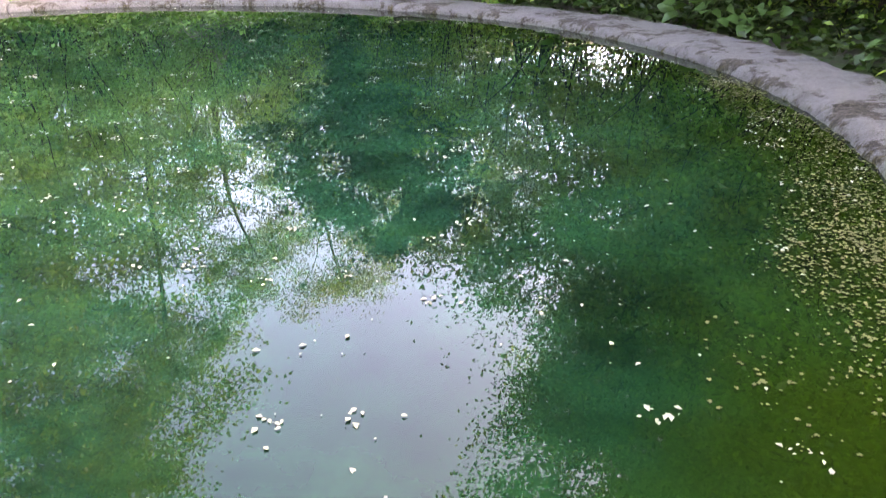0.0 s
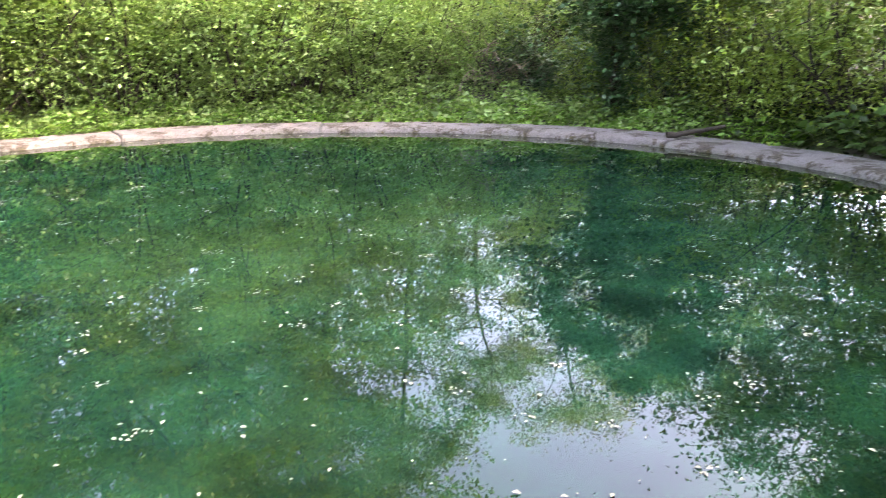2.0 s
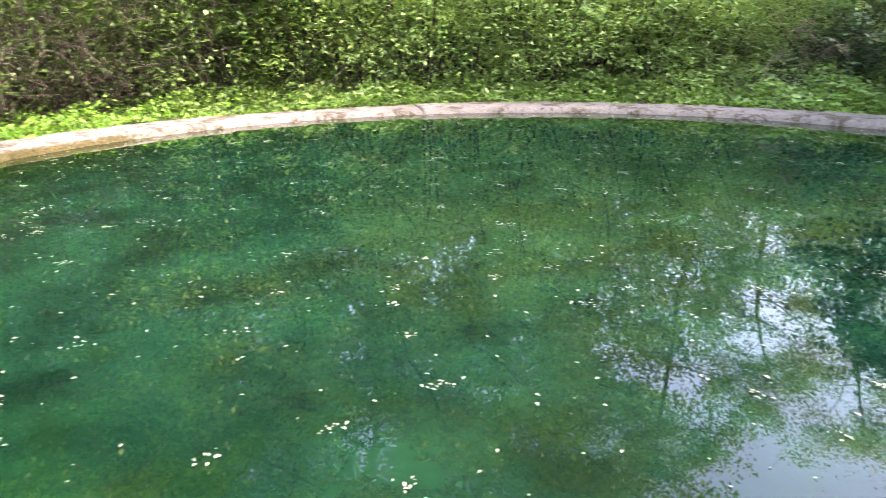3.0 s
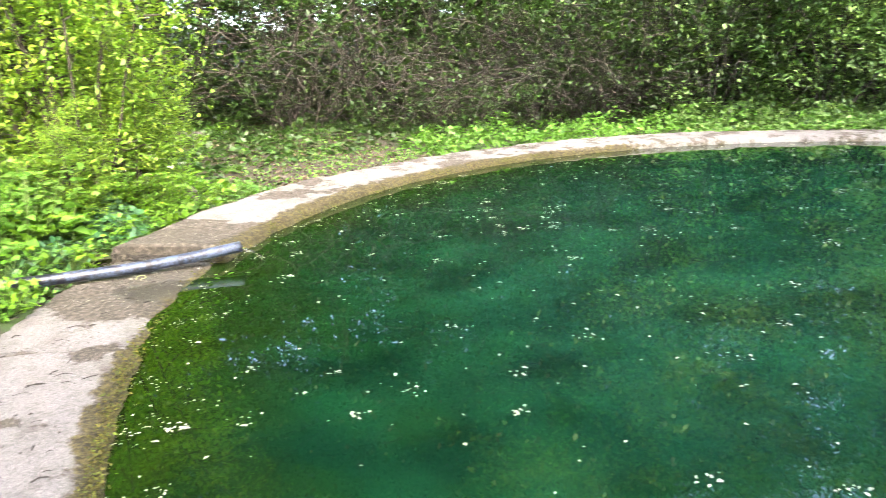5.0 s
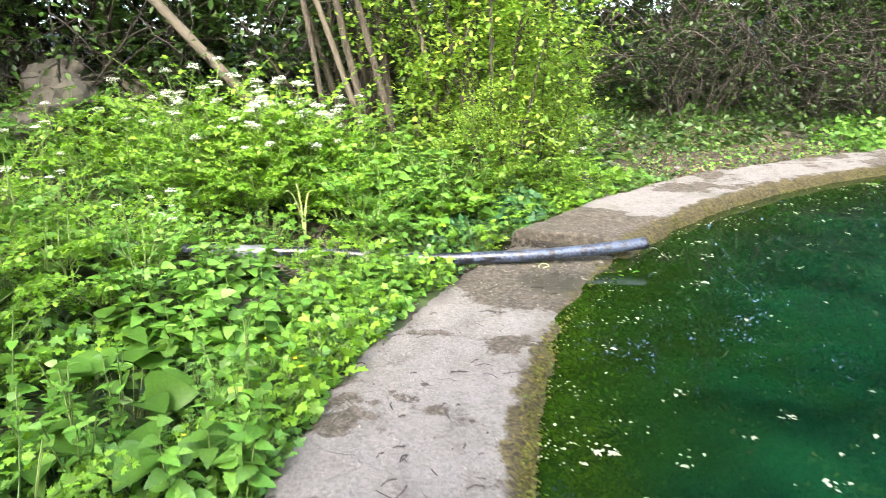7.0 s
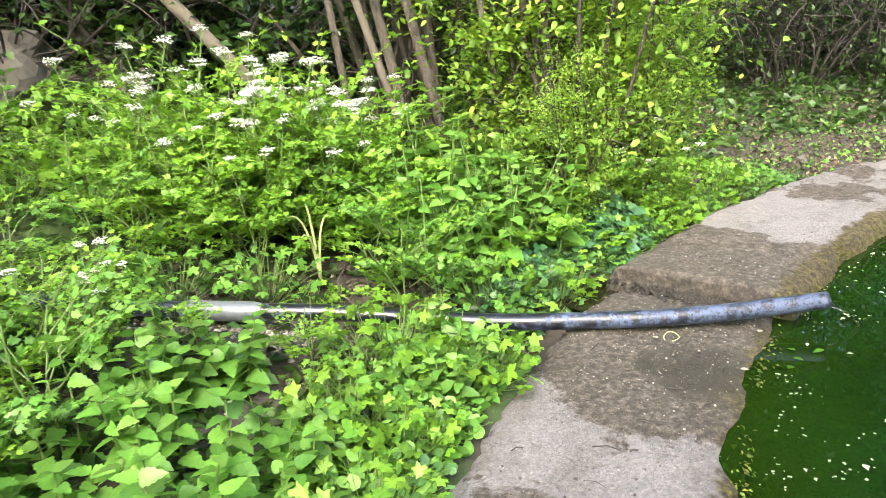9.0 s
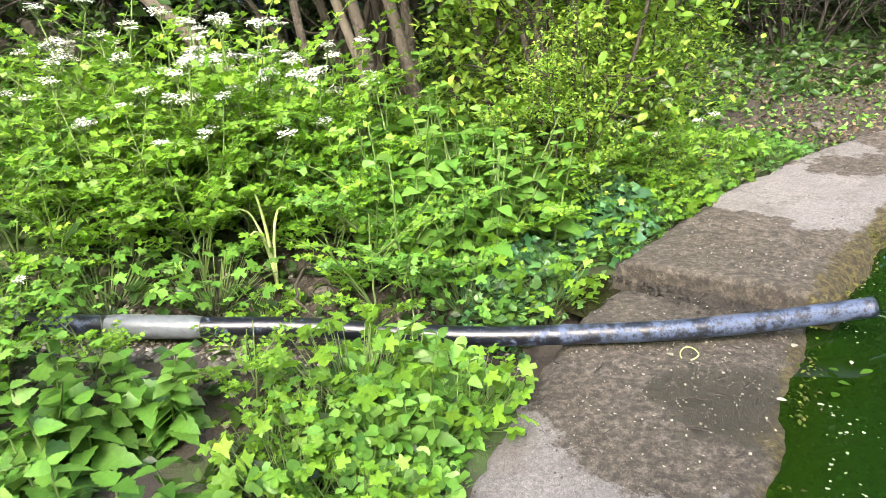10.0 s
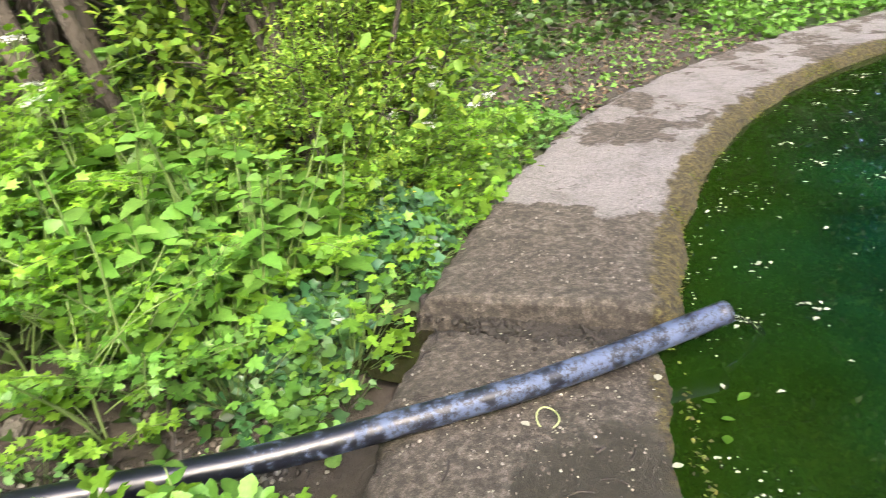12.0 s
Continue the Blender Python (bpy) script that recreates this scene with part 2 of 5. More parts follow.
def water_material():
    m, nt, b, out = mat("green_pond_water")
    rr = radius_node(nt)
    n1 = noise_(nt, 0.45, 4.0, 0.55)
    n2 = noise_(nt, 1.5, 6.0, 0.62)
    # turbid depths: blue-green in the middle, greener towards the sides
    mid_ = node(nt, "ShaderNodeMapRange", i1=4.4, i2=6.8, i3=1.0, i4=0.0)
    nt.links.new(math_(nt, "ADD", rr, math_(nt, "MULTIPLY", math_(nt, "SUBTRACT", n1, 0.5), 3.0)), mid_.inputs[0])
    deep = mixc(nt, mid_.outputs[0], (0.0012, 0.0132, 0.0035), (0.0034, 0.0275, 0.0150))
    # mottling in the colour, like broken reflections of foliage
    cloud = ramp(nt, n2, [(0.38, (0.45, 0.45, 0.5)), (0.5, (0.95, 0.95, 0.95)), (0.63, (1.5, 1.5, 1.3))])
    deep = mixc(nt, 1.0, deep, cloud, "MULTIPLY")
    # lime wisps painted into the colour for reflections of the tree crowns
    crown_wisp = ramp(nt, noise_(nt, 2.6, 7.0, 0.7), [(0.5, (0, 0, 0)), (0.68, (1, 1, 1))])
    deep = mixc(nt, math_(nt, "MULTIPLY", crown_wisp, 0.5), deep, (0.0042, 0.0240, 0.0040))
    shelf = node(nt, "ShaderNodeMapRange", i1=6.05, i2=6.95, i3=0.0, i4=1.0)
    nt.links.new(math_(nt, "ADD", rr, math_(nt, "MULTIPLY", math_(nt, "SUBTRACT", n1, 0.5), 1.8)), shelf.inputs[0])
    col = mixc(nt, math_(nt, "MULTIPLY", shelf.outputs[0], 0.85), deep, (0.0075, 0.0195, 0.0013))
    nt.links.new(col, b.inputs["Base Color"])
    b.inputs["Roughness"].default_value = 0.015
    b.inputs["IOR"].default_value = 1.333
    bump_(nt, b, noise_(nt, 2.5, 2.0), 0.012, 0.02)
    return m

def ground_material():
    m, nt, b, out = mat("woodland_soil")
    a, f = noise_(nt, 1.3, 7.0), noise_(nt, 14, 6.0, 0.7)
    soil = mixc(nt, f, (0.012, 0.010, 0.007), (0.062, 0.050, 0.037))
    green = mixc(nt, f, (0.018, 0.04, 0.008), (0.05, 0.085, 0.018))
    bare = math_(nt, "MAXIMUM", spot_node(nt, -11.6, -0.5, 1.3, 2.6), spot_node(nt, -13.2, 0.0, 1.0, 2.2))
    bare = math_(nt, "MAXIMUM", bare, math_(nt, "MAXIMUM", spot_node(nt, -6.6, -2.0, 0.5, 0.9), spot_node(nt, -6.0, -2.8, 0.5, 0.9)))
    g = ramp(nt, math_(nt, "SUBTRACT", a, math_(nt, "MULTIPLY", bare, 0.3)), [(0.40, (0, 0, 0)), (0.55, (1, 1, 1))])
    nt.links.new(mixc(nt, g, soil, green), b.inputs["Base Color"])
    b.inputs["Roughness"].default_value = 0.95
    bump_(nt, b, f, 0.8, 0.03)
    return m

def pipe_material():
    m, nt, b, out = mat("black_plastic_pipe")
    a, f = noise_(nt, 11.0, 6.0, 0.75), noise_(nt, 55, 5.0, 0.8)
    v = math_(nt, "ADD", a, math_(nt, "MULTIPLY", math_(nt, "SUBTRACT", f, 0.5), 0.95))
    # limescale crust towards the outlet
    v = math_(nt, "ADD", v, math_(nt, "MULTIPLY", spot_node(nt, -6.75, -0.6, 0.2, 1.7), 0.055))
    v = math_(nt, "SUBTRACT", v, math_(nt, "MULTIPLY", spot_node(nt, -6.1, -2.6, 0.3, 0.9), 0.12))
    k = ramp(nt, v, [(0.49, (0, 0, 0)), (0.545, (0.5, 0.5, 0.5)), (0.62, (1, 1, 1))])
    nt.links.new(mixc(nt, k, (0.005, 0.006, 0.010), (0.060, 0.082, 0.135)), b.inputs["Base Color"])
    nt.links.new(math_(nt, "ADD", 0.30, math_(nt, "MULTIPLY", k, 0.5)), b.inputs["Roughness"])
    bump_(nt, b, f, 0.25, 0.003)
    return m

CONCRETE, WATER, GROUND, PIPE = concrete_material(), water_material(), ground_material(), pipe_material()
COLLAR = plain_material("pale_grey_sleeve", (0.03, 0.036, 0.042), (0.22, 0.245, 0.26), 30, 0.3, 0.3)
DARK_HOLE = plain_material("pipe_inside", (0.01, 0.01, 0.01), (0.02, 0.02, 0.02), 20, 0.6, 0.1)
m_, nt_, b_, o_ = mat("running_water")
b_.inputs["Transmission Weight"].default_value = 1.0
b_.inputs["Roughness"].default_value = 0.03
b_.inputs["IOR"].default_value = 1.333
RUNNING = m_

# ================= mesh helpers =================
def arrays_mesh(name, verts, faces, smooth=False):
    """A mesh from an (n, 3) array of places and an (m, k) array of corners."""
    verts, faces = np.asarray(verts, np.float32), np.asarray(faces, np.int32)
    me = bpy.data.meshes.new(name)
    k = faces.shape[1]
    me.vertices.add(len(verts))
    me.vertices.foreach_set("co", verts.ravel())
    me.loops.add(faces.size)
    me.loops.foreach_set("vertex_index", faces.ravel())
    me.polygons.add(len(faces))
    me.polygons.foreach_set("loop_start", np.arange(0, faces.size, k, dtype=np.int32))
    me.polygons.foreach_set("loop_total", np.full(len(faces), k, np.int32))
    if smooth:
        me.polygons.foreach_set("use_smooth", np.ones(len(faces), bool))
    me.update(calc_edges=True)
    return me

def part(name, data, material, parent=None, label=""):
    """Links a bmesh or mesh as one mesh object, under a thing if given."""
    if isinstance(data, bmesh.types.BMesh):
        me = bpy.data.meshes.new(name)
        data.to_mesh(me)
        data.free()
        data = me
    if material is not None and not data.materials:
        data.materials.append(material)
    ob = new(name, data)
    if parent is not None:
        ob.parent = parent
    if label:
        ob["label"] = label
    return ob

def join(chunks):
    """Several (verts, faces) pairs as one."""
    vs, fs, n = [], [], 0
    for v, f in chunks:
        vs.append(v)
        fs.append(np.asarray(f) + n)
        n += len(v)
    return np.concatenate(vs), np.concatenate(fs)

def tube(points, radii, sides=6):
    """A tapered tube along a line of points: quads."""
    p = np.asarray(points, float)
    radii = np.broadcast_to(np.asarray(radii, float), (len(p),))
    d = np.gradient(p, axis=0)
    d /= np.linalg.norm(d, axis=1)[:, None] + 1e-9
    ref = np.where(np.abs(d[:, 2:3]) > 0.9, np.array([[1.0, 0, 0]]), np.array([[0, 0, 1.0]]))
    a = np.cross(d, ref)
    a /= np.linalg.norm(a, axis=1)[:, None]
    b = np.cross(d, a)
    ang = np.linspace(0, 2 * np.pi, sides, endpoint=False)
    ringv = p[:, None, :] + radii[:, None, None] * (np.cos(ang)[None, :, None] * a[:, None, :] + np.sin(ang)[None, :, None] * b[:, None, :])
    n = len(p)
    i, j = np.meshgrid(np.arange(n - 1), np.arange(sides), indexing="ij")
    k = (j + 1) % sides
    f = np.stack([i * sides + j, i * sides + k, (i + 1) * sides + k, (i + 1) * sides + j], -1).reshape(-1, 4)
    return ringv.reshape(-1, 3), f

def blades(rng, centres, dirs, normals, sizes, template):
    """Copies of one leaf template, laid along dirs with their faces to normals."""
    tv, tf = template
    y = dirs / (np.linalg.norm(dirs, axis=1)[:, None] + 1e-9)
    x = np.cross(y, normals)
    x /= np.linalg.norm(x, axis=1)[:, None] + 1e-9
    z = np.cross(x, y)
    s = sizes[:, None, None]
    v = centres[:, None, :] + s * (tv[None, :, 0:1] * x[:, None, :] + tv[None, :, 1:2] * y[:, None, :] + tv[None, :, 2:3] * z[:, None, :])
    f = tf[None] + (np.arange(len(centres)) * len(tv))[:, None, None]
    return v.reshape(-1, 3), f.reshape(-1, tf.shape[1])

def outline_leaf(pts, lift=0.06, droop=0.15):
    """A leaf from half an outline [(half width, along)], folded at its midrib: triangles."""
    v, f = [(0, 0, 0)], []
    for w, a in pts:
        z = -droop * a * a
        v += [(-w, a, lift * w * 3 + z), (0, a, z), (w, a, lift * w * 3 + z)]
    v.append((0, 1, -droop))
    f += [(0, 2, 1), (0, 3, 2)]
    for i in range(len(pts) - 1):
        o = 1 + 3 * i
        f += [(o, o + 1, o + 4), (o, o + 4, o + 3), (o + 1, o + 2, o + 5), (o + 1, o + 5, o + 4)]
    o, t = 1 + 3 * (len(pts) - 1), len(v) - 1
    f += [(o, o + 1, t), (o + 1, o + 2, t)]
    return np.array(v, float), np.array(f)

def fan_leaf(radii, stem=0.0):
    """A lobed leaf: a fan about its middle, slightly cupped."""
    n = len(radii)
    v = [(0, 0.5 + stem, -0.04)]
    for i, r in enumerate(radii):
        a = -math.pi / 2 + 2 * math.pi * i / n
        v.append((0.5 * r * math.cos(a), 0.5 + stem + 0.5 * r * math.sin(a), 0.07 * r * math.cos(i * 2.1)))
    f = [(0, i + 1, (i + 1) % n + 1) for i in range(n)]
    return np.array(v, float), np.array(f)

SMALL_LEAF = (np.array([(0, 0, 0), (-0.31, 0.48, 0.09), (0, 1, -0.10), (0.31, 0.48, 0.09)], float), np.array([(0, 3, 2), (0, 2, 1)]))
MID_LEAF = (np.array([(0, 0, 0), (-0.27, 0.3, 0.06), (-0.24, 0.65, 0.02), (0, 1, -0.12), (0.24, 0.65, 0.02), (0.27, 0.3, 0.06)], float), np.array([(0, 5, 4), (0, 4, 3), (0, 3, 2), (0, 2, 1)]))
OVAL_LEAF = outline_leaf([(0.22, 0.22), (0.30, 0.5), (0.18, 0.8)])
NETTLE_LEAF = outline_leaf([(0.24, 0.08), (0.36, 0.2), (0.29, 0.27), (0.34, 0.4), (0.26, 0.47), (0.27, 0.6), (0.17, 0.67), (0.17, 0.78), (0.08, 0.88)], 0.08, 0.22)
BROAD_LEAF = outline_leaf([(0.26, 0.06), (0.40, 0.22), (0.43, 0.4), (0.34, 0.62), (0.20, 0.82)], 0.10, 0.30)
STRAP_LEAF = outline_leaf([(0.06, 0.1), (0.15, 0.4), (0.18, 0.6), (0.10, 0.85)], 0.1, 0.25)

def lobed_fan(lobes, n, tooth, cup=0.10, floor=0.3):
    """A cut leaf: lobes (angle, length, width) about its base, with a toothed edge."""
    v = [(0, 0.38, -0.02)]
    for i in range(n):
        a = -90 + 360 * i / n
        r = max(l * math.exp(-(((a - c + 180) % 360 - 180) / w) ** 2) for c, l, w in lobes)
        r = max(r, floor) * (1 + tooth * (1 if i % 2 else -1))
        v.append((0.55 * r * math.cos(radians(a)), 0.38 + 0.55 * r * math.sin(radians(a)), 0.05 * math.cos(i * 1.9) - cup * r * r))
    return np.array(v, float), np.array([(0, i + 1, (i + 1) % n + 1) for i in range(n)])

CRISP_LEAF = outline_leaf([(0.10, 0.12), (0.15, 0.25), (0.21, 0.34), (0.19, 0.46), (0.27, 0.56), (0.24, 0.68), (0.25, 0.78), (0.12, 0.92)], 0.14, 0.2)
LOBED_LEAF = lobed_fan([(90, 1.08, 40), (20, 1.0, 36), (160, 1.0, 36), (-38, 0.85, 34), (218, 0.85, 34)], 24, 0.07, floor=0.5)
PARSLEY_LEAF = lobed_fan([(90, 1.2, 22), (40, 0.95, 17), (140, 0.95, 17), (-5, 0.8, 17), (185, 0.8, 17)], 16, 0.10, floor=0.42)
ROUND_LEAF = fan_leaf([0.35, 0.9, 1.0, 0.95, 1.0, 1.02, 1.0, 0.95, 1.0, 0.9])
IVY_LEAF = fan_leaf([0.4, 0.9, 0.75, 1.05, 0.7, 1.2, 0.7, 1.05, 0.75, 0.9])

def random_unit(rng, n):
    v = rng.normal(size=(n, 3))
    return v / np.linalg.norm(v, axis=1)[:, None]

def leaf_cloud(rng, centres, spread, per, size, template=SMALL_LEAF, flat=0.6, up=0.8):
    """Leaves in sprays: flat drooping fans about each centre, of uneven size, faces turned mostly to the sky."""
    centres = np.asarray(centres, float)
    k = len(centres)
    grow = np.repeat(rng.uniform(0.6, 1.5, k), per)
    az = np.repeat(rng.uniform(0, 2 * np.pi, k), per)
    c = np.repeat(centres, per, axis=0)
    n = len(c)
    along, across = rng.normal(size=n) * spread * 1.5 * grow, rng.normal(size=n) * spread * 0.75 * grow
    off = np.stack([along * np.cos(az) - across * np.sin(az), along * np.sin(az) + across * np.cos(az), rng.normal(size=n) * spread * 0.28 - 0.25 * along * np.abs(along) / (spread + 0.05) * (flat < 0.9)], 1)
    d = random_unit(rng, n)
    d[:, 2] = d[:, 2] * 0.5 - 0.15
    nn = random_unit(rng, n) * (1 - up * 0.6)
    nn[:, 2] += up
    return blades(rng, c + off, d, nn, size * rng.uniform(0.6, 1.35, n), template)

# ================= ground, pond =================
def slope_at(theta):
    """How steeply the ground climbs away from the pond, by direction."""
    t = theta % 360
    knots = [(0, 0.10), (60, 0.14), (85, 0.30), (110, 0.42), (150, 0.34), (185, 0.16), (225, 0.12), (250, 0.14), (268, 0.28), (300, 0.26), (330, 0.12), (360, 0.10)]
    for (a, s), (b, u) in zip(knots, knots[1:]):
        if a <= t <= b:
            return s + (u - s) * (t - a) / (b - a)
    return 0.1

def ground_z(x, y):
    dx, dy = x - CX, y - CY
    r = math.hypot(dx, dy)
    if r < 7.2:
        return -0.9
    th = math.degrees(math.atan2(dy, dx)) % 360
    w = max(0.0, r - 8.1)
    w2 = w * w / (w + 1.5)
    climb = slope_at(th) * (w2 if w2 < 13 else 13 + 10 * (1 - math.exp(-(w2 - 13) / 25)))
    z = -0.06 + climb
    if r > 8.05:
        z += 0.10 * noise.noise((x * 0.6, y * 0.6, 0)) * min(1, w) + 0.6 * noise.noise((x * 0.1, y * 0.1, 5)) * min(1, w / 8)
    # the wet runnel under the pipe
    if r < 10.5:
        ux, uy = x + 6.45, y + 1.9
        across = abs(ux * 0.95 + uy * 0.30)
        if uy < 0.3:
            z -= 0.15 * math.exp(-(across / 0.32) ** 2) * math.exp(-max(0, -uy - 1.2) / 1.6)
    # a gutter worn along the broken slab
    if 255.5 < th < 267 and 7.9 < r < 8.7:
        z -= 0.11 * math.exp(-((r - 8.14) / 0.15) ** 2) * min(1, (th - 255.5) / 2, (267 - th) / 2)
    # the pipe lies in a shallow dip of the bank
    if -6.6 < y < -2.4:
        off = (x + 6.09) - (y + 2.5) * -0.345
        z = min(z, 0.0 + 0.055 * (-2.5 - y) - 0.03 + (0.9 * off * off if off > 0 else 1.6 * off * off))
    if r < 7.9:
        z = min(z, -0.15)
    return z

def build_ground():
    rad = [7.3, 7.6, 7.85, 8.0, 8.1] + [8.1 + 0.12 * i for i in range(1, 36)] + [12.4 + 0.5 * i for i in range(1, 26)] + [26, 28, 31, 36, 45, 60, 90, 150, 300, 900, 2500]
    nth = 540
    v = []
    for r in rad:
        for k in range(nth):
            x, y = polar_xy(360 * k / nth, r)
            v.append((x, y, ground_z(x, y)))
    f = [(i * nth + k, i * nth + (k + 1) % nth, (i + 1) * nth + (k + 1) % nth, (i + 1) * nth + k) for i in range(len(rad) - 1) for k in range(nth)]
    f = [(a, d, c, b) for a, b, c, d in f]
    ob = part("ground", arrays_mesh("ground", v, f, True), GROUND)
    return tagged(ob, "dark woodland soil with green growth climbing from the pond", "ground", kind="structure")

def build_water():
    v, f, nth = [(CX, CY, WATER_Z)], [], 180
    for r in (2, 4, 5.5, 6.4, 7.12):
        for k in range(nth):
            v.append((*polar_xy(360 * k / nth, r), WATER_Z))
    chunks_q = [(1 + i * nth + k, 1 + (i + 1) * nth + k, 1 + (i + 1) * nth + (k + 1) % nth, 1 + i * nth + (k + 1) % nth) for i in range(4) for k in range(nth)]
    bm = bmesh.new()
    bv = [bm.verts.new(p) for p in v]
    for q in chunks_q:
        bm.faces.new([bv[i] for i in q])
    for k in range(nth):
        bm.faces.new([bv[0], bv[1 + k], bv[1 + (k + 1) % nth]])
    ob = part("water", bm, WATER)
    return tagged(ob, "still deep green pond water reflecting trees and sky", "water", kind="structure")

# Joints between the cast slabs of the rim, as angles round the pond, and each slab's height.
SLABS = [(6.0, 0.0), (19.0, 0.012), (45.0, -0.008), (70.0, 0.015), (95.0, 0.0), (122.0, 0.01), (150.0, -0.01), (178.0, 0.008), (205.0, 0.0), (232.0, 0.02), (258.2, -0.075), (274.0, -0.012), (301.0, 0.004), (332.0, 0.0)]

def slab_top(x, y, th, r, dz):
    z = dz + 0.012 * noise.noise((x * 2.2, y * 2.2, 3)) + 0.008 * noise.noise((x * 9, y * 9, 7))
    return z

def build_rim():
    rim = tagged(new("pond_rim"), "cracked weathered concrete rim round the pond, mossy inside", "rim", kind="structure")
    for i, (a0, dz) in enumerate(SLABS):
        a1 = SLABS[(i + 1) % len(SLABS)][0]
        if a1 <= a0:
            a1 += 360
        step = 0.26
        n = max(8, int((a1 - a0) / step))
        prof = [(6.97, -0.9), (6.97, -0.12), (6.99, -0.06), (7.03, -0.025), (7.09, -0.006)] + [(7.09 + 0.055 * j, 0.0) for j in range(1, 15)] + [(7.90, -0.004), (7.95, -0.025), (7.98, -0.08), (8.0, -0.4)]
        m = len(prof)
        vs = []
        for k in range(n + 1):
            for j, (r, z) in enumerate(prof):
                a = a0 + (a1 - a0) * k / n
                end = min(k, n - k)
                # joints wander a little across the rim
                if end == 0:
                    sgn = 1 if k == 0 else -1
                    a += sgn * 0.05 + 0.25 * noise.noise((r * 3.0, (a0 if k == 0 else a1 % 360) * 3.1, 0)) - 0.5 * (r - 7.5) * (1 if abs((a % 360) - 258.2) < 2 else 0)
                wob = 0.03 * noise.noise((a * 0.35, 1, 0)) + 0.012 * noise.noise((a * 1.7, 2, 0)) + 0.008 * noise.noise((a * 5, 4, 0))
                wob_o = 0.05 * noise.noise((a * 0.4, 9, 0)) + 0.04 * noise.noise((a * 2.2, 8, 0))
                rr = r + (wob if r < 7.06 else wob_o if r > 7.85 else 0)
                x, y = polar_xy(a, rr)
                if z > -0.1:
                    z2 = z + slab_top(x, y, a, r, dz)
                    if 254.5 < a < 259.5 and a0 == 232.0:
                        z2 += 0.035 * (a - 254.5) / 4
                    if end == 0:
                        z2 -= 0.022 if not (a0 == 232.0 and k == n) else 0.024
                    if r < 7.2:
                        z2 -= 0.03 * max(0, noise.noise((x * 3, y * 3, 1)))
                else:
                    z2 = z
                vs.append((x, y, z2))
        fs = [(k * m + j, k * m + j + 1, (k + 1) * m + j + 1, (k + 1) * m + j) for k in range(n) for j in range(m - 1)]
        me = arrays_mesh("rim_slab", vs, fs, True)
        bm = bmesh.new()
        bm.from_mesh(me)
        for k in (0, n):
            bm.verts.ensure_lookup_table()
            loop = [bm.verts[k * m + j] for j in range(m)]
            bm.faces.new(loop if k else loop[::-1])
        bmesh.ops.recalc_face_normals(bm, faces=bm.faces)
        part("rim_slab", bm, CONCRETE, rim)
    return rim

build_ground()
build_water()
build_rim()

# ================= woody plants =================
def branch_line(rng, start, direction, length, n=6, wander=0.25, rise=0.0):
    p = [np.asarray(start, float)]
    d = np.asarray(direction, float)
    d /= np.linalg.norm(d)
    for _ in range(n):
        d = d + rng.normal(size=3) * wander + np.array([0, 0, rise])
        d /= np.linalg.norm(d)
        p.append(p[-1] + d * length / n)
    return np.array(p)

def make_tree(rng, name, height, trunk_r, crown_r, low, clumps, per, leaf, spread, leaf_mat, bark, label, category="tree", lean=(0, 0), template=SMALL_LEAF, flat=0.6, clad=False):
    """A tapered trunk with limbs and twigs, and a crown of leaf clumps along them."""
    root = tagged(new(name), label, category)
    twigs, tips = [], []
    line = branch_line(rng, (0, 0, -0.3), (lean[0], lean[1], 1), height, 10, 0.07, 0.05)
    v, f = tube(line, np.linspace(trunk_r, trunk_r * 0.18, len(line)), 9)
    trunk = part("trunk", arrays_mesh("trunk", v, f, True), bark, root)
    nl = max(9, int(height * 1.6))
    for i in range(nl):
        u = low + (1 - low) * (i + rng.uniform(0, 1)) / nl
        k = min(u * (len(line) - 1), len(line) - 1.001)
        at = line[int(k)] + (line[int(k) + 1] - line[int(k)]) * (k % 1)
        az = i * 2.4 + rng.uniform(-0.5, 0.5)
        reach = crown_r * (0.45 + 0.75 * math.sin(math.pi * min(0.97, (u - low) / (1 - low) * 0.85 + 0.14))) * rng.uniform(0.7, 1.15)
        d = np.array([math.cos(az), math.sin(az), rng.uniform(0.0, 0.7)])
        limb = branch_line(rng, at, d, reach, 6, 0.22, -0.02)
        v, f = tube(limb, np.linspace(trunk_r * 0.32 * (1.1 - u * 0.6), 0.012, len(limb)), 5)
        part("limb", arrays_mesh("limb", v, f, True), bark, trunk)
        for q in range(5):
            s = limb[rng.integers(2, 7)]
            tw = branch_line(rng, s, random_unit(rng, 1)[0] + d * 0.8, reach * 0.4, 4, 0.3, -0.08)
            twigs.append(tube(tw, np.linspace(0.014, 0.004, len(tw)), 4))
            tips += [tw[-1], tw[2], tw[3]]
        tips += [limb[-1], limb[4], limb[5]]
    v, f = join(twigs)
    tagged(part("brushwood", arrays_mesh("brushwood", v, f, True), bark, root), kind="stuff")
    if clad:
        for k in range(90):
            u = rng.uniform(0.02, 0.6) * (len(line) - 1)
            tips.append(line[int(u)] + (line[int(u) + 1] - line[int(u)]) * (u % 1) + rng.normal(size=3) * 0.14)
    tips = np.array(tips)
    c = tips[rng.integers(0, len(tips), clumps)] + rng.normal(size=(clumps, 3)) * spread * 0.6
    v, f = leaf_cloud(rng, c, spread, per, leaf, template, flat)
    tagged(part("crown", arrays_mesh("crown", v, f), leaf_mat, root), kind="stuff")
    return root

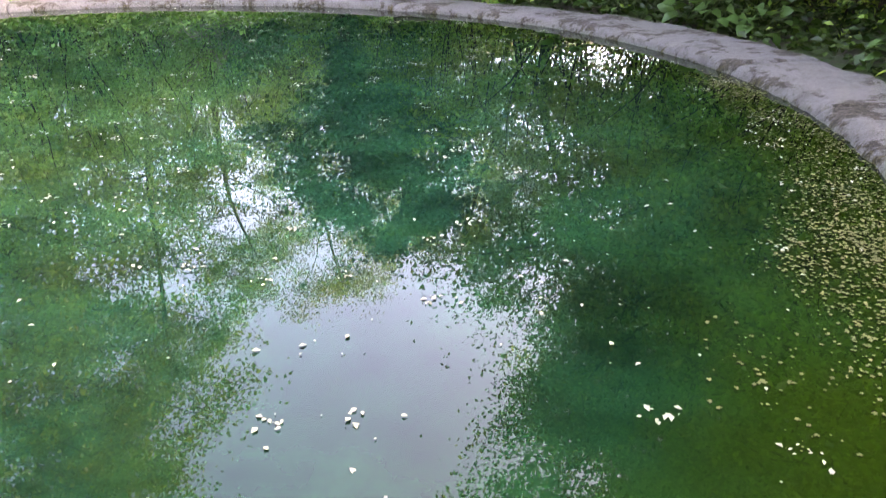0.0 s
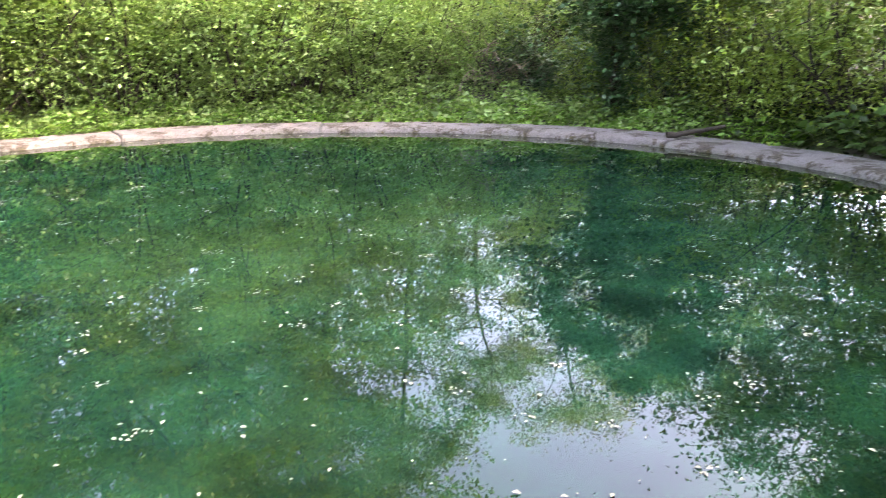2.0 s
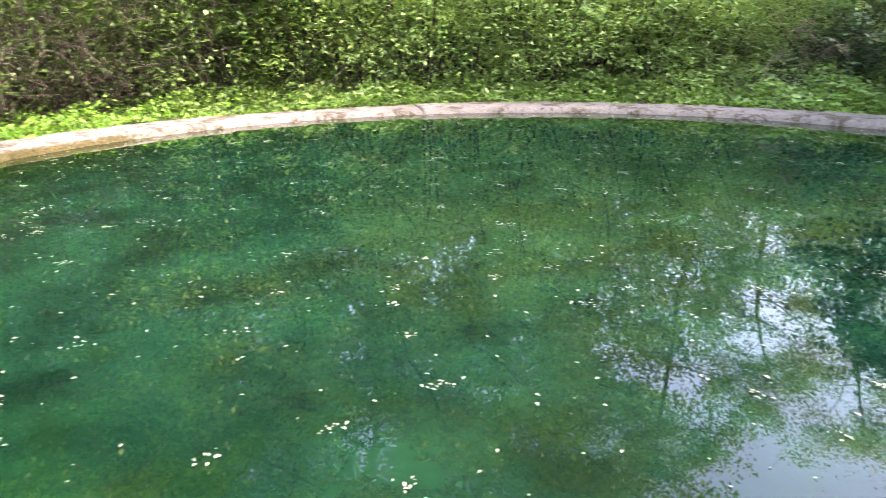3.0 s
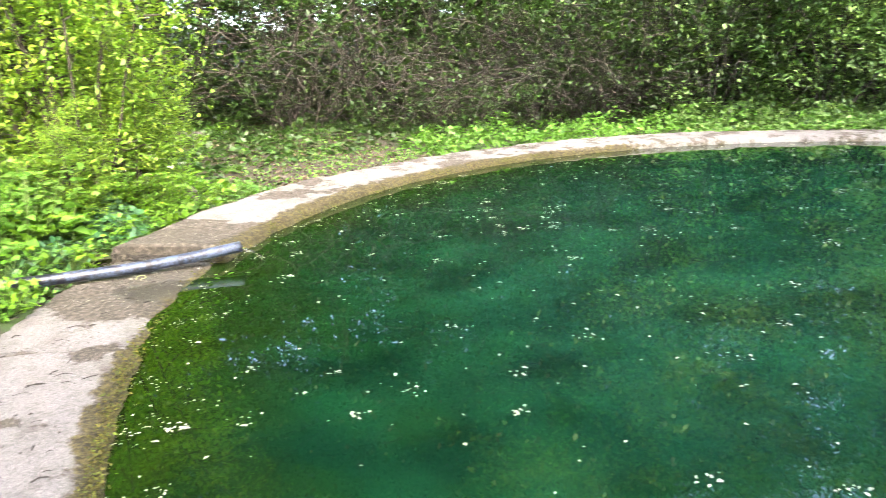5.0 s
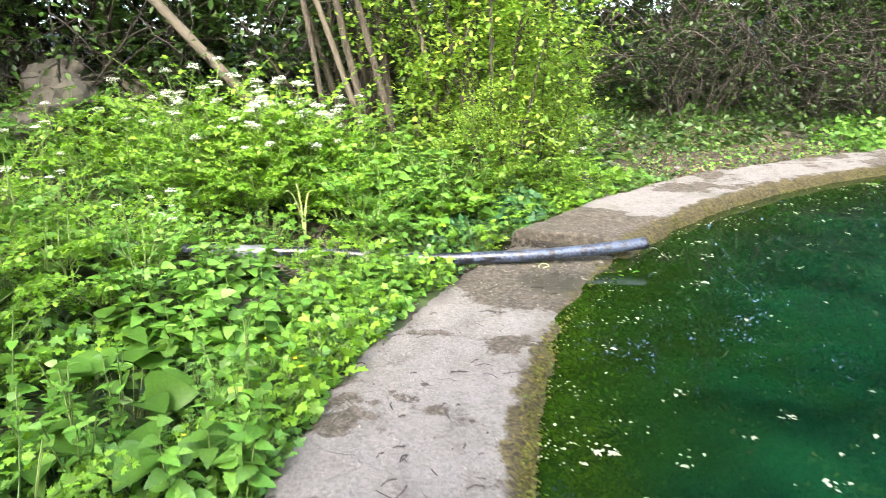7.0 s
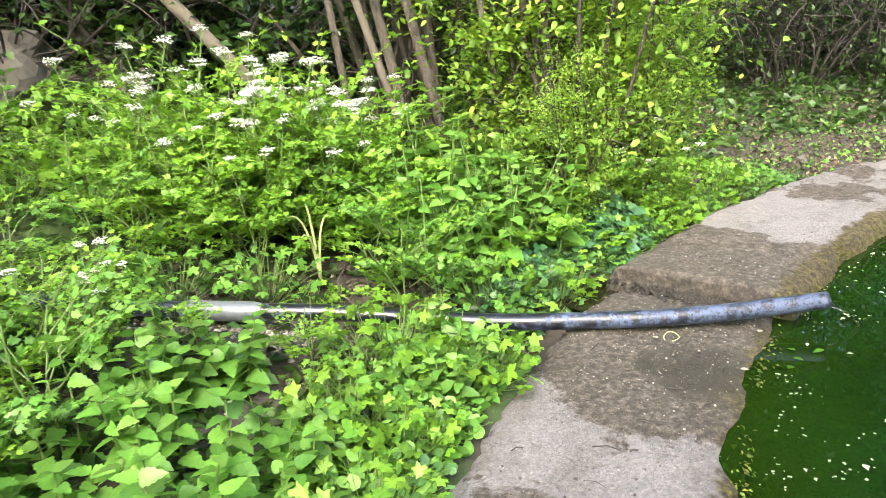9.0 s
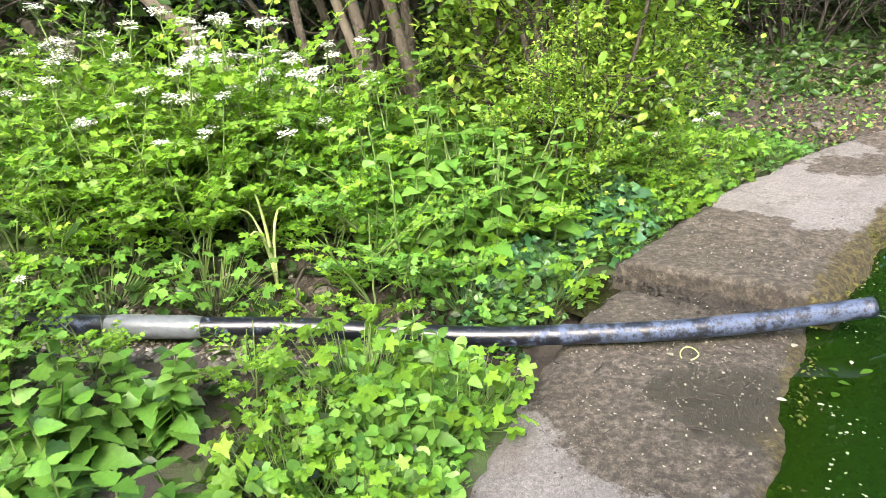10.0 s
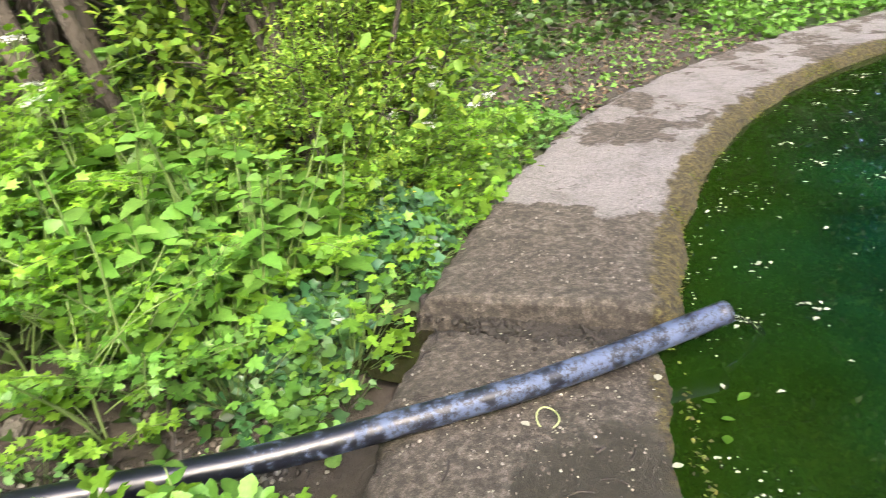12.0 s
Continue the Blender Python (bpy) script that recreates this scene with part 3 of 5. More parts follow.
def make_shrub(rng, name, stems, height, width, clumps, per, leaf, spread, leaf_mat, bark, label, category="shrub", base=0.0, arch=0.0, template=SMALL_LEAF, twigs=4, stem_r=0.028, reach=0.22):
    """Many stems from one root, with twigs, and leaf clumps from base height up."""
    root = tagged(new(name), label, category)
    side, tips = [], []
    for i in range(stems):
        az = rng.uniform(0, 2 * np.pi)
        tilt = rng.uniform(0.1, 1.0) * width / height
        h = height * rng.uniform(0.55, 1.05)
        st = (0.18 * width * math.cos(az) * rng.uniform(0, 1), 0.18 * width * math.sin(az) * rng.uniform(0, 1), -0.1)
        line = branch_line(rng, st, (tilt * math.cos(az), tilt * math.sin(az), 1), h, 8, 0.10, -arch * 0.2)
        v, f = tube(line, np.linspace(stem_r * rng.uniform(0.7, 1.3), 0.006, len(line)), 6)
        part("stem", arrays_mesh("stem", v, f, True), bark, root)
        for q in range(twigs):
            k = rng.integers(2, 9)
            tw = branch_line(rng, line[k], random_unit(rng, 1)[0] + np.array([math.cos(az), math.sin(az), 0.2]) * 0.6, height * reach, 5, 0.28, -0.05)
            side.append(tube(tw, np.linspace(0.010, 0.003, len(tw)), 4))
            tips += [tw[2], tw[3], tw[4], tw[5]]
        tips += [line[5], line[6], line[7], line[8]]
    v, f = join(side)
    tagged(part("brushwood", arrays_mesh("brushwood", v, f, True), bark, root), kind="stuff")
    tips = np.array(tips)
    tips = tips[tips[:, 2] > base * height]
    if clumps:
        c = tips[rng.integers(0, len(tips), clumps)] + rng.normal(size=(clumps, 3)) * spread * 0.7
        v, f = leaf_cloud(rng, c, spread, per, leaf, template)
        tagged(part("foliage", arrays_mesh("foliage", v, f), leaf_mat, root), kind="stuff")
    return root

def stand(ob, theta, r, scale=1.0, turn=0.0, sink=0.05):
    """The pose of a plant on the ground, by angle and distance round the pond."""
    x, y = polar_xy(theta, r)
    return pose(x, y, ground_z(x, y) - sink, 0, 0, turn) @ Matrix.Scale(scale, 4)

def settle(ob, m):
    ob.matrix_basis = m
    return ob

def repeat(ob, m, group):
    """A further plant of the same make."""
    c = copy_thing(ob, m)
    c.matrix_basis = m
    ob["group"] = group
    c["group"] = group
    return c

rng = np.random.default_rng(7)

# tall trees round the pond
tree_a = make_tree(rng, "maple_tree", 13, 0.19, 3.5, 0.06, 600, 50, 0.12, 0.34, LIGHT_GREEN, BARK, "tall light green broadleaved tree in spring leaf on the bank")
tree_b = make_tree(rng, "elm_tree", 12, 0.17, 3.4, 0.08, 620, 44, 0.115, 0.34, SHADED_GREEN, BARK, "tall leafy tree on the wooded bank, leaves darkened as in shade")
tree_c = make_tree(rng, "ash_tree", 12.5, 0.16, 3.2, 0.08, 640, 40, 0.11, 0.32, YELLOW_GREEN, BARK, "yellowish green tree lit from behind, thin crown", flat=0.5)
OLIVE_GREEN = leaf_material("leaf_olive_green", [(0.182, 0.279, 0.092), (0.274, 0.362, 0.128), (0.136, 0.227, 0.077), (0.347, 0.405, 0.152)], 0.35)
tree_d = make_tree(rng, "willow_tree", 12.5, 0.17, 3.4, 0.05, 640, 44, 0.11, 0.34, OLIVE_GREEN, BARK, "tall olive green tree with drooping leafy sprays")
trees = [
    (tree_d, [(54, 12.6, 1.25), (50, 13.2, 1.25), (42, 13.4, 1.25), (60, 14.5, 1.0), (56, 14.2, 0.8), (67, 12.8, 0.76), (73, 14.5, 0.55), (80, 14.6, 0.42), (91, 17.5, 0.5), (98, 18.5, 0.6), (104, 19, 0.70), (53, 17, 1.0)]),
    (tree_a, [(131, 14.0, 1.1), (139, 13.6, 1.25), (150, 13.6, 1.3), (161, 13.6, 1.3), (173, 13.4, 1.3), (126, 17.5, 1.0), (152, 17, 1.4), (137, 17.5, 1.4), (165, 17, 1.4), (106, 14.5, 0.55), (114, 13.6, 0.72)]),
    (tree_b, [(186, 13.4, 1.25), (198, 14.0, 1.25), (210, 14.8, 1.2), (222, 15.8, 1.25), (234, 15.6, 1.2), (246, 14.8, 1.2), (259, 14.8, 1.15), (193, 17.5, 1.4), (216, 18.5, 1.4), (240, 18.5, 1.4), (204, 20, 1.5), (229, 21, 1.5), (181, 18, 1.45), (252, 20, 1.4), (272, 16.5, 1.0), (262, 19, 1.3), (285, 20, 1.0), (325, 20, 1.0), (46, 16.5, 1.05), (190, 15.6, 1.3), (178, 15.5, 1.3), (204, 16.5, 1.3)]),
    (tree_c, [(36.0, 12.0, 1.0), (32, 12.2, 1.2), (24, 12.2, 1.2), (12, 12.4, 1.2), (359, 13, 1.1), (342, 16, 1.1), (62, 17.5, 0.85), (36, 15.6, 1.3), (22, 16.0, 1.3), (47, 17.5, 1.25), (84, 23, 0.6), (8, 16, 1.3), (37, 13.4, 1.05)]),
]
for ob, spots in trees:
    for i, (th, r, s) in enumerate(spots):
        m = stand(ob, th + rng.uniform(-2, 2), r, s * rng.uniform(0.94, 1.06), rng.uniform(0, 360), 0.1)
        settle(ob, m) if i == 0 else repeat(ob, m, ob.name + "s round the pond")

# a high canopy, mostly unseen, added behind the pipe's bank to shade it
tall = make_tree(rng, "shade_tree", 13, 0.13, 3.6, 0.36, 560, 40, 0.12, 0.34, SHADED_GREEN, BARK, "tall dark trunked tree added for its shading high canopy")
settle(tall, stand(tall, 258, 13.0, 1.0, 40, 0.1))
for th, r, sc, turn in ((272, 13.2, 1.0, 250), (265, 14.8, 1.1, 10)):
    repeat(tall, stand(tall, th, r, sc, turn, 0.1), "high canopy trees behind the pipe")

# shrubs that close the view under the trees
shrub_a = make_shrub(rng, "hazel_shrub", 14, 3.6, 2.0, 240, 46, 0.085, 0.25, BANK_GREEN, BARK, "light green leafy shrub reaching down to the rim")
# privet and bramble wear the darkened leaves and twigs in place of shade
shrub_b = make_shrub(rng, "privet_shrub", 16, 3.4, 2.1, 115, 56, 0.085, 0.28, SHADED_GREEN, TWIG, "shrub with tangled brown twigs, green leaves darkened as in shade", twigs=8)
shrub_c = make_shrub(rng, "bramble_thicket", 26, 3.0, 2.6, 42, 52, 0.075, 0.26, SHADED_GREEN, TWIG, "brown tangled thicket of bare twigs with few leaves", arch=0.5, twigs=12, stem_r=0.017)
shrub_d = make_shrub(rng, "elder_shrub", 13, 3.6, 2.0, 190, 30, 0.085, 0.26, YELLOW_GREEN, BARK, "thin yellowish green shrub under the trees")
shrubs = [
    (shrub_a, [(103, 10.8, 0.7), (112, 10.4, 0.85), (119, 9.8, 0.95), (126, 9.9, 1.05), (133, 9.6, 1.1), (140, 9.9, 1.1), (147, 9.5, 1.15), (154, 9.9, 1.1), (122, 11.9, 1.2), (137, 12.2, 1.3), (151, 12.0, 1.3), (176, 10.5, 1.2), (168, 10.6, 1.25), (96, 13.5, 0.8), (108, 13.5, 1.0), (100, 17, 1.0), (88, 17, 0.9)]),
    (shrub_b, [(161, 9.6, 1.1), (168, 9.9, 1.05), (175, 9.7, 1.05), (183, 10.2, 1.1), (191, 10.6, 1.1), (199, 11.0, 1.15), (207, 11.6, 1.15), (215, 12.6, 1.2), (222, 13.6, 1.2), (230, 14.0, 1.2), (238, 13.4, 1.2), (246, 12.4, 1.1), (254, 12.4, 1.1), (82, 12.0, 0.5), (283, 13.0, 1.0), (300, 11.5, 1.0), (320, 10.8, 1.0), (337, 10.2, 1.0)]),
    (shrub_c, [(180, 9.7, 0.9), (187, 9.9, 1.0), (194, 10.1, 1.0), (202, 10.3, 1.0), (209, 10.9, 1.0), (216, 11.8, 1.1), (226, 13.0, 1.1), (235, 12.8, 1.1), (98, 10.4, 0.45), (100, 12.2, 0.6), (262, 13, 1.0)]),
    (shrub_d, [(58, 9.6, 1.0), (79, 9.5, 0.55), (89, 9.6, 0.45), (81.5, 10.4, 0.75), (74, 10.0, 0.9), (65, 9.8, 1.0), (70, 9.3, 0.7), (50, 10.0, 1.0), (44, 9.9, 0.95), (37, 10.3, 1.0), (30, 9.9, 0.9), (23, 10.3, 1.0), (16, 9.9, 1.0), (8, 10.2, 1.0), (52, 12.6, 1.2), (40, 12.9, 1.2), (26, 13.2, 1.2), (12, 13, 1.2), (355, 10.5, 1.0)]),
]
for ob, spots in shrubs:
    for i, (th, r, s) in enumerate(spots):
        m = stand(ob, th + rng.uniform(-1, 1), r, s * rng.uniform(0.92, 1.08), rng.uniform(0, 360))
        settle(ob, m) if i == 0 else repeat(ob, m, ob.name + "s round the pond")

# a screen behind the pipe's bank, its leaves darkened for the wood's shade
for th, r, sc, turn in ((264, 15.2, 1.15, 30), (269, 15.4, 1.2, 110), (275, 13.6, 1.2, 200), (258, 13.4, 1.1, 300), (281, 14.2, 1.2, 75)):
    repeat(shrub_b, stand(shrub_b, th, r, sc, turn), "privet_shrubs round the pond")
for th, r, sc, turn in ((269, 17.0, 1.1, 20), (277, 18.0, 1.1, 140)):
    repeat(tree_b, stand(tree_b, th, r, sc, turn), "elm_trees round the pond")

# the ivy-clad trees and the ivy mound
ivy_tree = make_tree(rng, "ivy_clad_tree", 5.0, 0.15, 1.5, 0.36, 900, 16, 0.10, 0.22, DARK_IVY, BARK, "dark tree smothered in glossy ivy beside the rim", template=IVY_LEAF, clad=True)
settle(ivy_tree, stand(ivy_tree, 85.0, 9.4, 0.95, 40))
repeat(ivy_tree, stand(ivy_tree, 78.5, 9.9, 1.0, 150), "ivy-clad trees beside the rim")
mound = make_shrub(rng, "ivy_mound", 14, 1.3, 2.2, 420, 12, 0.09, 0.2, DARK_IVY, TWIG, "dark ivy heaped over dead branches", arch=0.6, template=IVY_LEAF)
settle(mound, stand(mound, 96, 11.0, 1.0, 0))
tangle = make_shrub(rng, "dead_branch_tangle", 22, 1.9, 2.6, 0, 0, 0, 0, DARK_IVY, plain_material("grey_dead_wood", (0.20, 0.16, 0.12), (0.34, 0.28, 0.22), 14, 0.9, 0.5), "grey brown tangle of dead leafless branches on the bank", arch=0.9, twigs=14, stem_r=0.02)
settle(tangle, stand(tangle, 103, 10.9, 1.0, 0))

# the multi-stemmed bush beside the pipe
bush = make_shrub(rng, "spindle_bush", 14, 3.9, 0.75, 560, 24, 0.056, 0.13, BUSH_GREEN, BARK, "tall multi-stemmed bush with small bright green leaves", base=0.0, template=MID_LEAF, twigs=7, stem_r=0.020, reach=0.12)
settle(bush, pose(-7.95, -2.15, ground_z(-7.95, -2.15), 0, 0, 60))
repeat(bush, pose(-8.9, -2.3, ground_z(-8.9, -2.3), 0, 0, 200) @ Matrix.Scale(0.85, 4), "bushes beside the pipe")
for x, y, sc, tn in ((-8.25, -1.8, 0.5, 80), (-7.7, -1.98, 0.34, 190), (-9.3, -1.9, 0.4, 20)):
    repeat(bush, pose(x, y, ground_z(x, y), 0, 0, tn) @ Matrix.Scale(sc, 4), "bushes beside the pipe")
bush_dark = make_shrub(rng, "dogwood_bush", 15, 4.6, 1.3, 260, 12, 0.07, 0.2, SHADED_GREEN, BARK, "bush of many brown upright stems, leafless low down", base=0.16, template=MID_LEAF, twigs=6, stem_r=0.036)
settle(bush_dark, pose(-8.9, -3.9, ground_z(-8.9, -3.9), 0, 0, 130))

def leaning_stem(points, r0, r1, material, label):
    v, f = tube(points, np.linspace(r0, r1, len(points)), 10)
    return tagged(part("leaning_trunk", arrays_mesh("leaning_trunk", v, f, True), material), label, "trunk")

def make_coppice():
    """A coppiced hazel: brown stems thick as an arm from one stool, leafy high up."""
    root = tagged(new("hazel_coppice"), "coppiced hazel with thick bare brown stems above the herbs", "tree")
    base = np.array([-7.90, -3.05, ground_z(-7.90, -3.05)])
    root.location = base
    tips = []
    for x, y, lx, ly, r in ((0.24, -0.02, 0.06, -0.09, 0.048), (-0.06, -0.10, 0.11, -0.19, 0.040), (-0.16, 0.05, 0.08, -0.13, 0.042), (0.16, 0.30, 0.11, -0.20, 0.046), (-0.50, 0.10, 0.0, -0.03, 0.052), (-0.75, -0.35, -0.05, -0.10, 0.045), (0.42, -0.30, 0.20, -0.12, 0.034)):
        line = branch_line(rng, (x, y, -0.2), (lx, ly, 1.0), 5.0, 12, 0.03)
        v, f = tube(line, np.linspace(r * 0.85, r * 0.4, len(line)), 10)
        part("stem", arrays_mesh("stem", v, f, True), BARK_PALE if r == 0.040 else BARK, root)
        for q in range(7):
            tw = branch_line(rng, line[rng.integers(6, 13)], random_unit(rng, 1)[0] * np.array([1, 1, 0.4]), 1.1, 5, 0.2)
            tips += [tw[2], tw[3], tw[4], tw[5]]
    c = np.array(tips)[rng.integers(0, len(tips), 150)]
    v, f = leaf_cloud(rng, c, 0.2, 22, 0.075, MID_LEAF)
    tagged(part("foliage", arrays_mesh("foliage", v, f), BUSH_GREEN, root), kind="stuff")
    return root

make_coppice()
leaning_stem(branch_line(rng, (-7.85, -4.05, 0.5), (0.22, -0.30, 0.5), 4.5, 9, 0.03), 0.055, 0.035, BARK_PALE, "leaning grey trunk with flaking pale bark")
leaning_stem(branch_line(rng, (-7.97, -2.5, 0.05), (0.0, -0.08, 1.0), 3.0, 9, 0.04), 0.028, 0.02, BARK_PALE, "pale broken upright stem in the bush")
leaning_stem(branch_line(rng, (-7.98, -2.3, 0.05), (-0.02, 0.14, 1.0), 3.4, 9, 0.04), 0.034, 0.022, BARK_PALE, "pale forked stem rising through the bush")
leaning_stem(branch_line(rng, (-7.95, -2.36, 0.05), (0.01, -0.11, 1.0), 1.45, 7, 0.04), 0.026, 0.018, BARK, "short broken off brown stump")
leaning_stem(branch_line(rng, (2.1, 14.2, 0.3), (0.15, 0.0, 1.0), 6, 9, 0.06), 0.16, 0.08, BARK, "dark forked trunk under yellow green leaves")
leaning_stem(branch_line(rng, (2.4, 14.4, 0.3), (0.9, 0.1, 1.0), 5, 9, 0.06), 0.10, 0.05, BARK, "dark limb leaning away from the trunk")

# ================= herbs =================
def frond(rng, base, direction, length, template, leaf, pairs):
    """A compound leaf: leaflets in pairs along a rib, shorter towards the tip."""
    line = branch_line(rng, base, direction, length, 6, 0.08, -0.10)
    chunks_c, chunks_d = [], []
    for i in range(pairs):
        u = 0.35 + 0.65 * i / max(1, pairs - 1)
        k = u * 5.999
        p = line[int(k)] + (line[min(6, int(k) + 1)] - line[int(k)]) * (k % 1)
        ax = line[min(6, int(k) + 1)] - line[int(k)]
        ax /= np.linalg.norm(ax)
        side = np.cross(ax, (0, 0, 1.0))
        side /= np.linalg.norm(side) + 1e-9
        for sg in (-1, 1):
            chunks_c.append((p, side * sg + ax * 0.5, leaf * (1.25 - 0.6 * u)))
            if u < 0.75:
                chunks_c.append((p + (side * sg + ax * 0.4) * leaf * 0.75, side * sg * 0.7 + ax, leaf * (1.0 - 0.5 * u)))
    chunks_c.append((line[-1], line[-1] - line[-2], leaf * 0.8))
    c = np.array([q[0] for q in chunks_c])
    d = np.array([q[1] for q in chunks_c]) + rng.normal(size=(len(chunks_c), 3)) * 0.12
    sz = np.array([q[2] for q in chunks_c])
    nn = np.tile([0, 0, 1.0], (len(c), 1)) + rng.normal(size=(len(c), 3)) * 0.55
    return blades(rng, c, d, nn, sz, template), tube(line, np.linspace(0.004, 0.0015, 7), 3)

def make_parsley(rng, height, fronds, umbels, leaf_mat):
    root = tagged(new("cow_parsley"), "lacy green cow parsley with white flower heads" if umbels else "lacy bright green cow parsley leaves, not in flower", "wild herb")
    leaves, stalks = [], []
    for i in range(fronds):
        az = i * 2.4 + rng.uniform(-0.4, 0.4)
        h = height * rng.uniform(0.1, 0.92)
        b = (0.03 * math.cos(az), 0.03 * math.sin(az), h * 0.65)
        l, st = frond(rng, b, (math.cos(az), math.sin(az), 1.0), 0.22 + h * 0.5, PARSLEY_LEAF, 0.070, 7)
        leaves.append(l)
        stalks.append(st)
    petals = []
    for i in range(max(2, umbels)):
        az = rng.uniform(0, 6.28)
        line = branch_line(rng, (0, 0, 0), (0.16 * math.cos(az), 0.16 * math.sin(az), 1), height * rng.uniform(0.75, 1.05), 6, 0.10)
        stalks.append(tube(line, np.linspace(0.006, 0.003, 7), 4))
        if i < umbels:
            top = line[-1]
            for k in range(14):
                a2, rr = k * 2.4, 0.032 * math.sqrt(k / 14) + 0.003
                tip = top + np.array([rr * math.cos(a2), rr * math.sin(a2), 0.05 - rr * 0.3 + rng.uniform(-0.012, 0.012)])
                stalks.append(tube(np.array([top, tip]), [0.0012, 0.0008], 3))
                n = 8
                c = tip + rng.normal(size=(n, 3)) * np.array([0.007, 0.007, 0.003])
                petals.append(blades(rng, c, random_unit(rng, n) * np.array([1, 1, 0.2]), np.tile([0, 0, 1.0], (n, 1)) + rng.normal(size=(n, 3)) * 0.3, np.full(n, 0.0125), SMALL_LEAF))
    v, f = join(leaves)
    tagged(part("leafage", arrays_mesh("leafage", v, f), leaf_mat, root), kind="stuff")
    v, f = join(stalks)
    tagged(part("stalk", arrays_mesh("stalk", v, f, True), STALK, root), kind="stuff")
    if petals:
        for k in range(umbels):
            v, f = join(petals[k * 14:(k + 1) * 14])
            part("flower_head", arrays_mesh("flower_head", v, f), WHITE_PETAL, root, "white umbel of tiny flowers")
    return root

def make_nettle(rng, height, stems, leaf, leaf_mat=None):
    root = tagged(new("nettle"), "upright stinging nettle with toothed green leaves", "wild herb")
    c, d, sz, stalks = [], [], [], []
    for i in range(stems):
        az = rng.uniform(0, 6.28)
        st = np.array([math.cos(az), math.sin(az), 0]) * rng.uniform(0.02, 0.16)
        h = height * rng.uniform(0.6, 1.05)
        line = branch_line(rng, st, (0.15 * math.cos(az), 0.15 * math.sin(az), 1), h, 7, 0.04)
        stalks.append(tube(line, np.linspace(0.006, 0.003, 8), 4))
        for k in range(1, 8):
            a0 = k * math.pi / 2 + az
            for sg in (0, math.pi):
                c.append(line[k])
                d.append((math.cos(a0 + sg), math.sin(a0 + sg), 0.25 if k > 5 else -0.05))
                sz.append(leaf * (1.15 - 0.09 * k) * rng.uniform(0.8, 1.15))
    n = len(c)
    v, f = blades(rng, np.array(c), np.array(d), np.tile([0, 0, 1.0], (n, 1)) + rng.normal(size=(n, 3)) * 0.4, np.array(sz), NETTLE_LEAF)
    tagged(part("leafage", arrays_mesh("leafage", v, f), leaf_mat or HERB_DEEP, root), kind="stuff")
    v, f = join(stalks)
    tagged(part("stalk", arrays_mesh("stalk", v, f, True), STALK, root), kind="stuff")
    return root

def make_clump(rng, name, count, height, width, leaf, template, leaf_mat, label, flowers=0, tilt=0.5):
    """A low herb: leaves on stalks from one root, some with yellow flowers."""
    root = tagged(new(name), label, "wild herb")
    az = rng.uniform(0, 6.28, count)
    rad = width * np.sqrt(rng.uniform(0, 1, count))
    hh = height * rng.uniform(0.12, 1.0, count) ** 0.6 * (1 - 0.35 * (rad / width) ** 2)
    tip = np.stack([rad * np.cos(az), rad * np.sin(az), hh], 1)
    d = np.stack([np.cos(az), np.sin(az), rng.uniform(-0.3, tilt, count)], 1)
    nn = np.tile([0, 0, 1.0], (count, 1)) + rng.normal(size=(count, 3)) * 0.45
    v, f = blades(rng, tip, d, nn, leaf * rng.uniform(0.6, 1.25, count), template)
    if leaf > 0.2:
        for q in range(count):
            m0, k0 = len(template[0]), len(template[1])
            part("leaf", arrays_mesh("leaf", v[q * m0:(q + 1) * m0], f[q * k0:(q + 1) * k0] - q * m0), leaf_mat, root)
    else:
        tagged(part("leafage", arrays_mesh("leafage", v, f), leaf_mat, root), kind="stuff")
    st = [tube(np.array([(0.3 * t[0], 0.3 * t[1], 0), (0.8 * t[0], 0.8 * t[1], t[2] * 0.7), t]), [0.003, 0.0025, 0.002], 3) for t in tip]
    v, f = join(st)
    tagged(part("stalk", arrays_mesh("stalk", v, f), STALK, root), kind="stuff")
    if flowers:
        ch = []
        for i in range(flowers):
            a, r = rng.uniform(0, 6.28), width * rng.uniform(0.2, 0.9)
            p = np.array([r * math.cos(a), r * math.sin(a), height * rng.uniform(1.0, 1.25)])
            aa = np.arange(7) * 2 * np.pi / 7
            ch.append(blades(rng, np.tile(p, (7, 1)), np.stack([np.cos(aa), np.sin(aa), np.full(7, 0.35)], 1), np.tile([0, 0, 1.0], (7, 1)), np.full(7, 0.013), OVAL_LEAF))
        for v, f in ch:
            part("flower", arrays_mesh("flower", v, f), YELLOW_PETAL, root, "glossy yellow flower")
    return root

parsley_flower = [make_parsley(rng, h, 16, u, HERB_BRIGHT) for h, u in ((0.85, 4), (0.75, 5))]
parsley_leaf = [make_parsley(rng, 0.6, 13, 0, HERB_BRIGHT), make_parsley(rng, 0.5, 12, 0, HERB_BRIGHT), make_parsley(rng, 0.7, 13, 0, HERB_DEEP)]
nettle_kinds = [make_nettle(rng, 0.6, 7, 0.10), make_nettle(rng, 0.5, 7, 0.125)]
big_nettle = make_nettle(rng, 0.46, 8, 0.16, HERB_DEEP)
lobed_kinds = [make_clump(rng, "crane_herb", 84, 0.34, 0.26, 0.078, LOBED_LEAF, HERB_BRIGHT, "low bright green herb with lobed leaves"), make_clump(rng, "crane_herb", 84, 0.28, 0.25, 0.068, LOBED_LEAF, HERB_DEEP, "low green herb with deeply lobed leaves")]
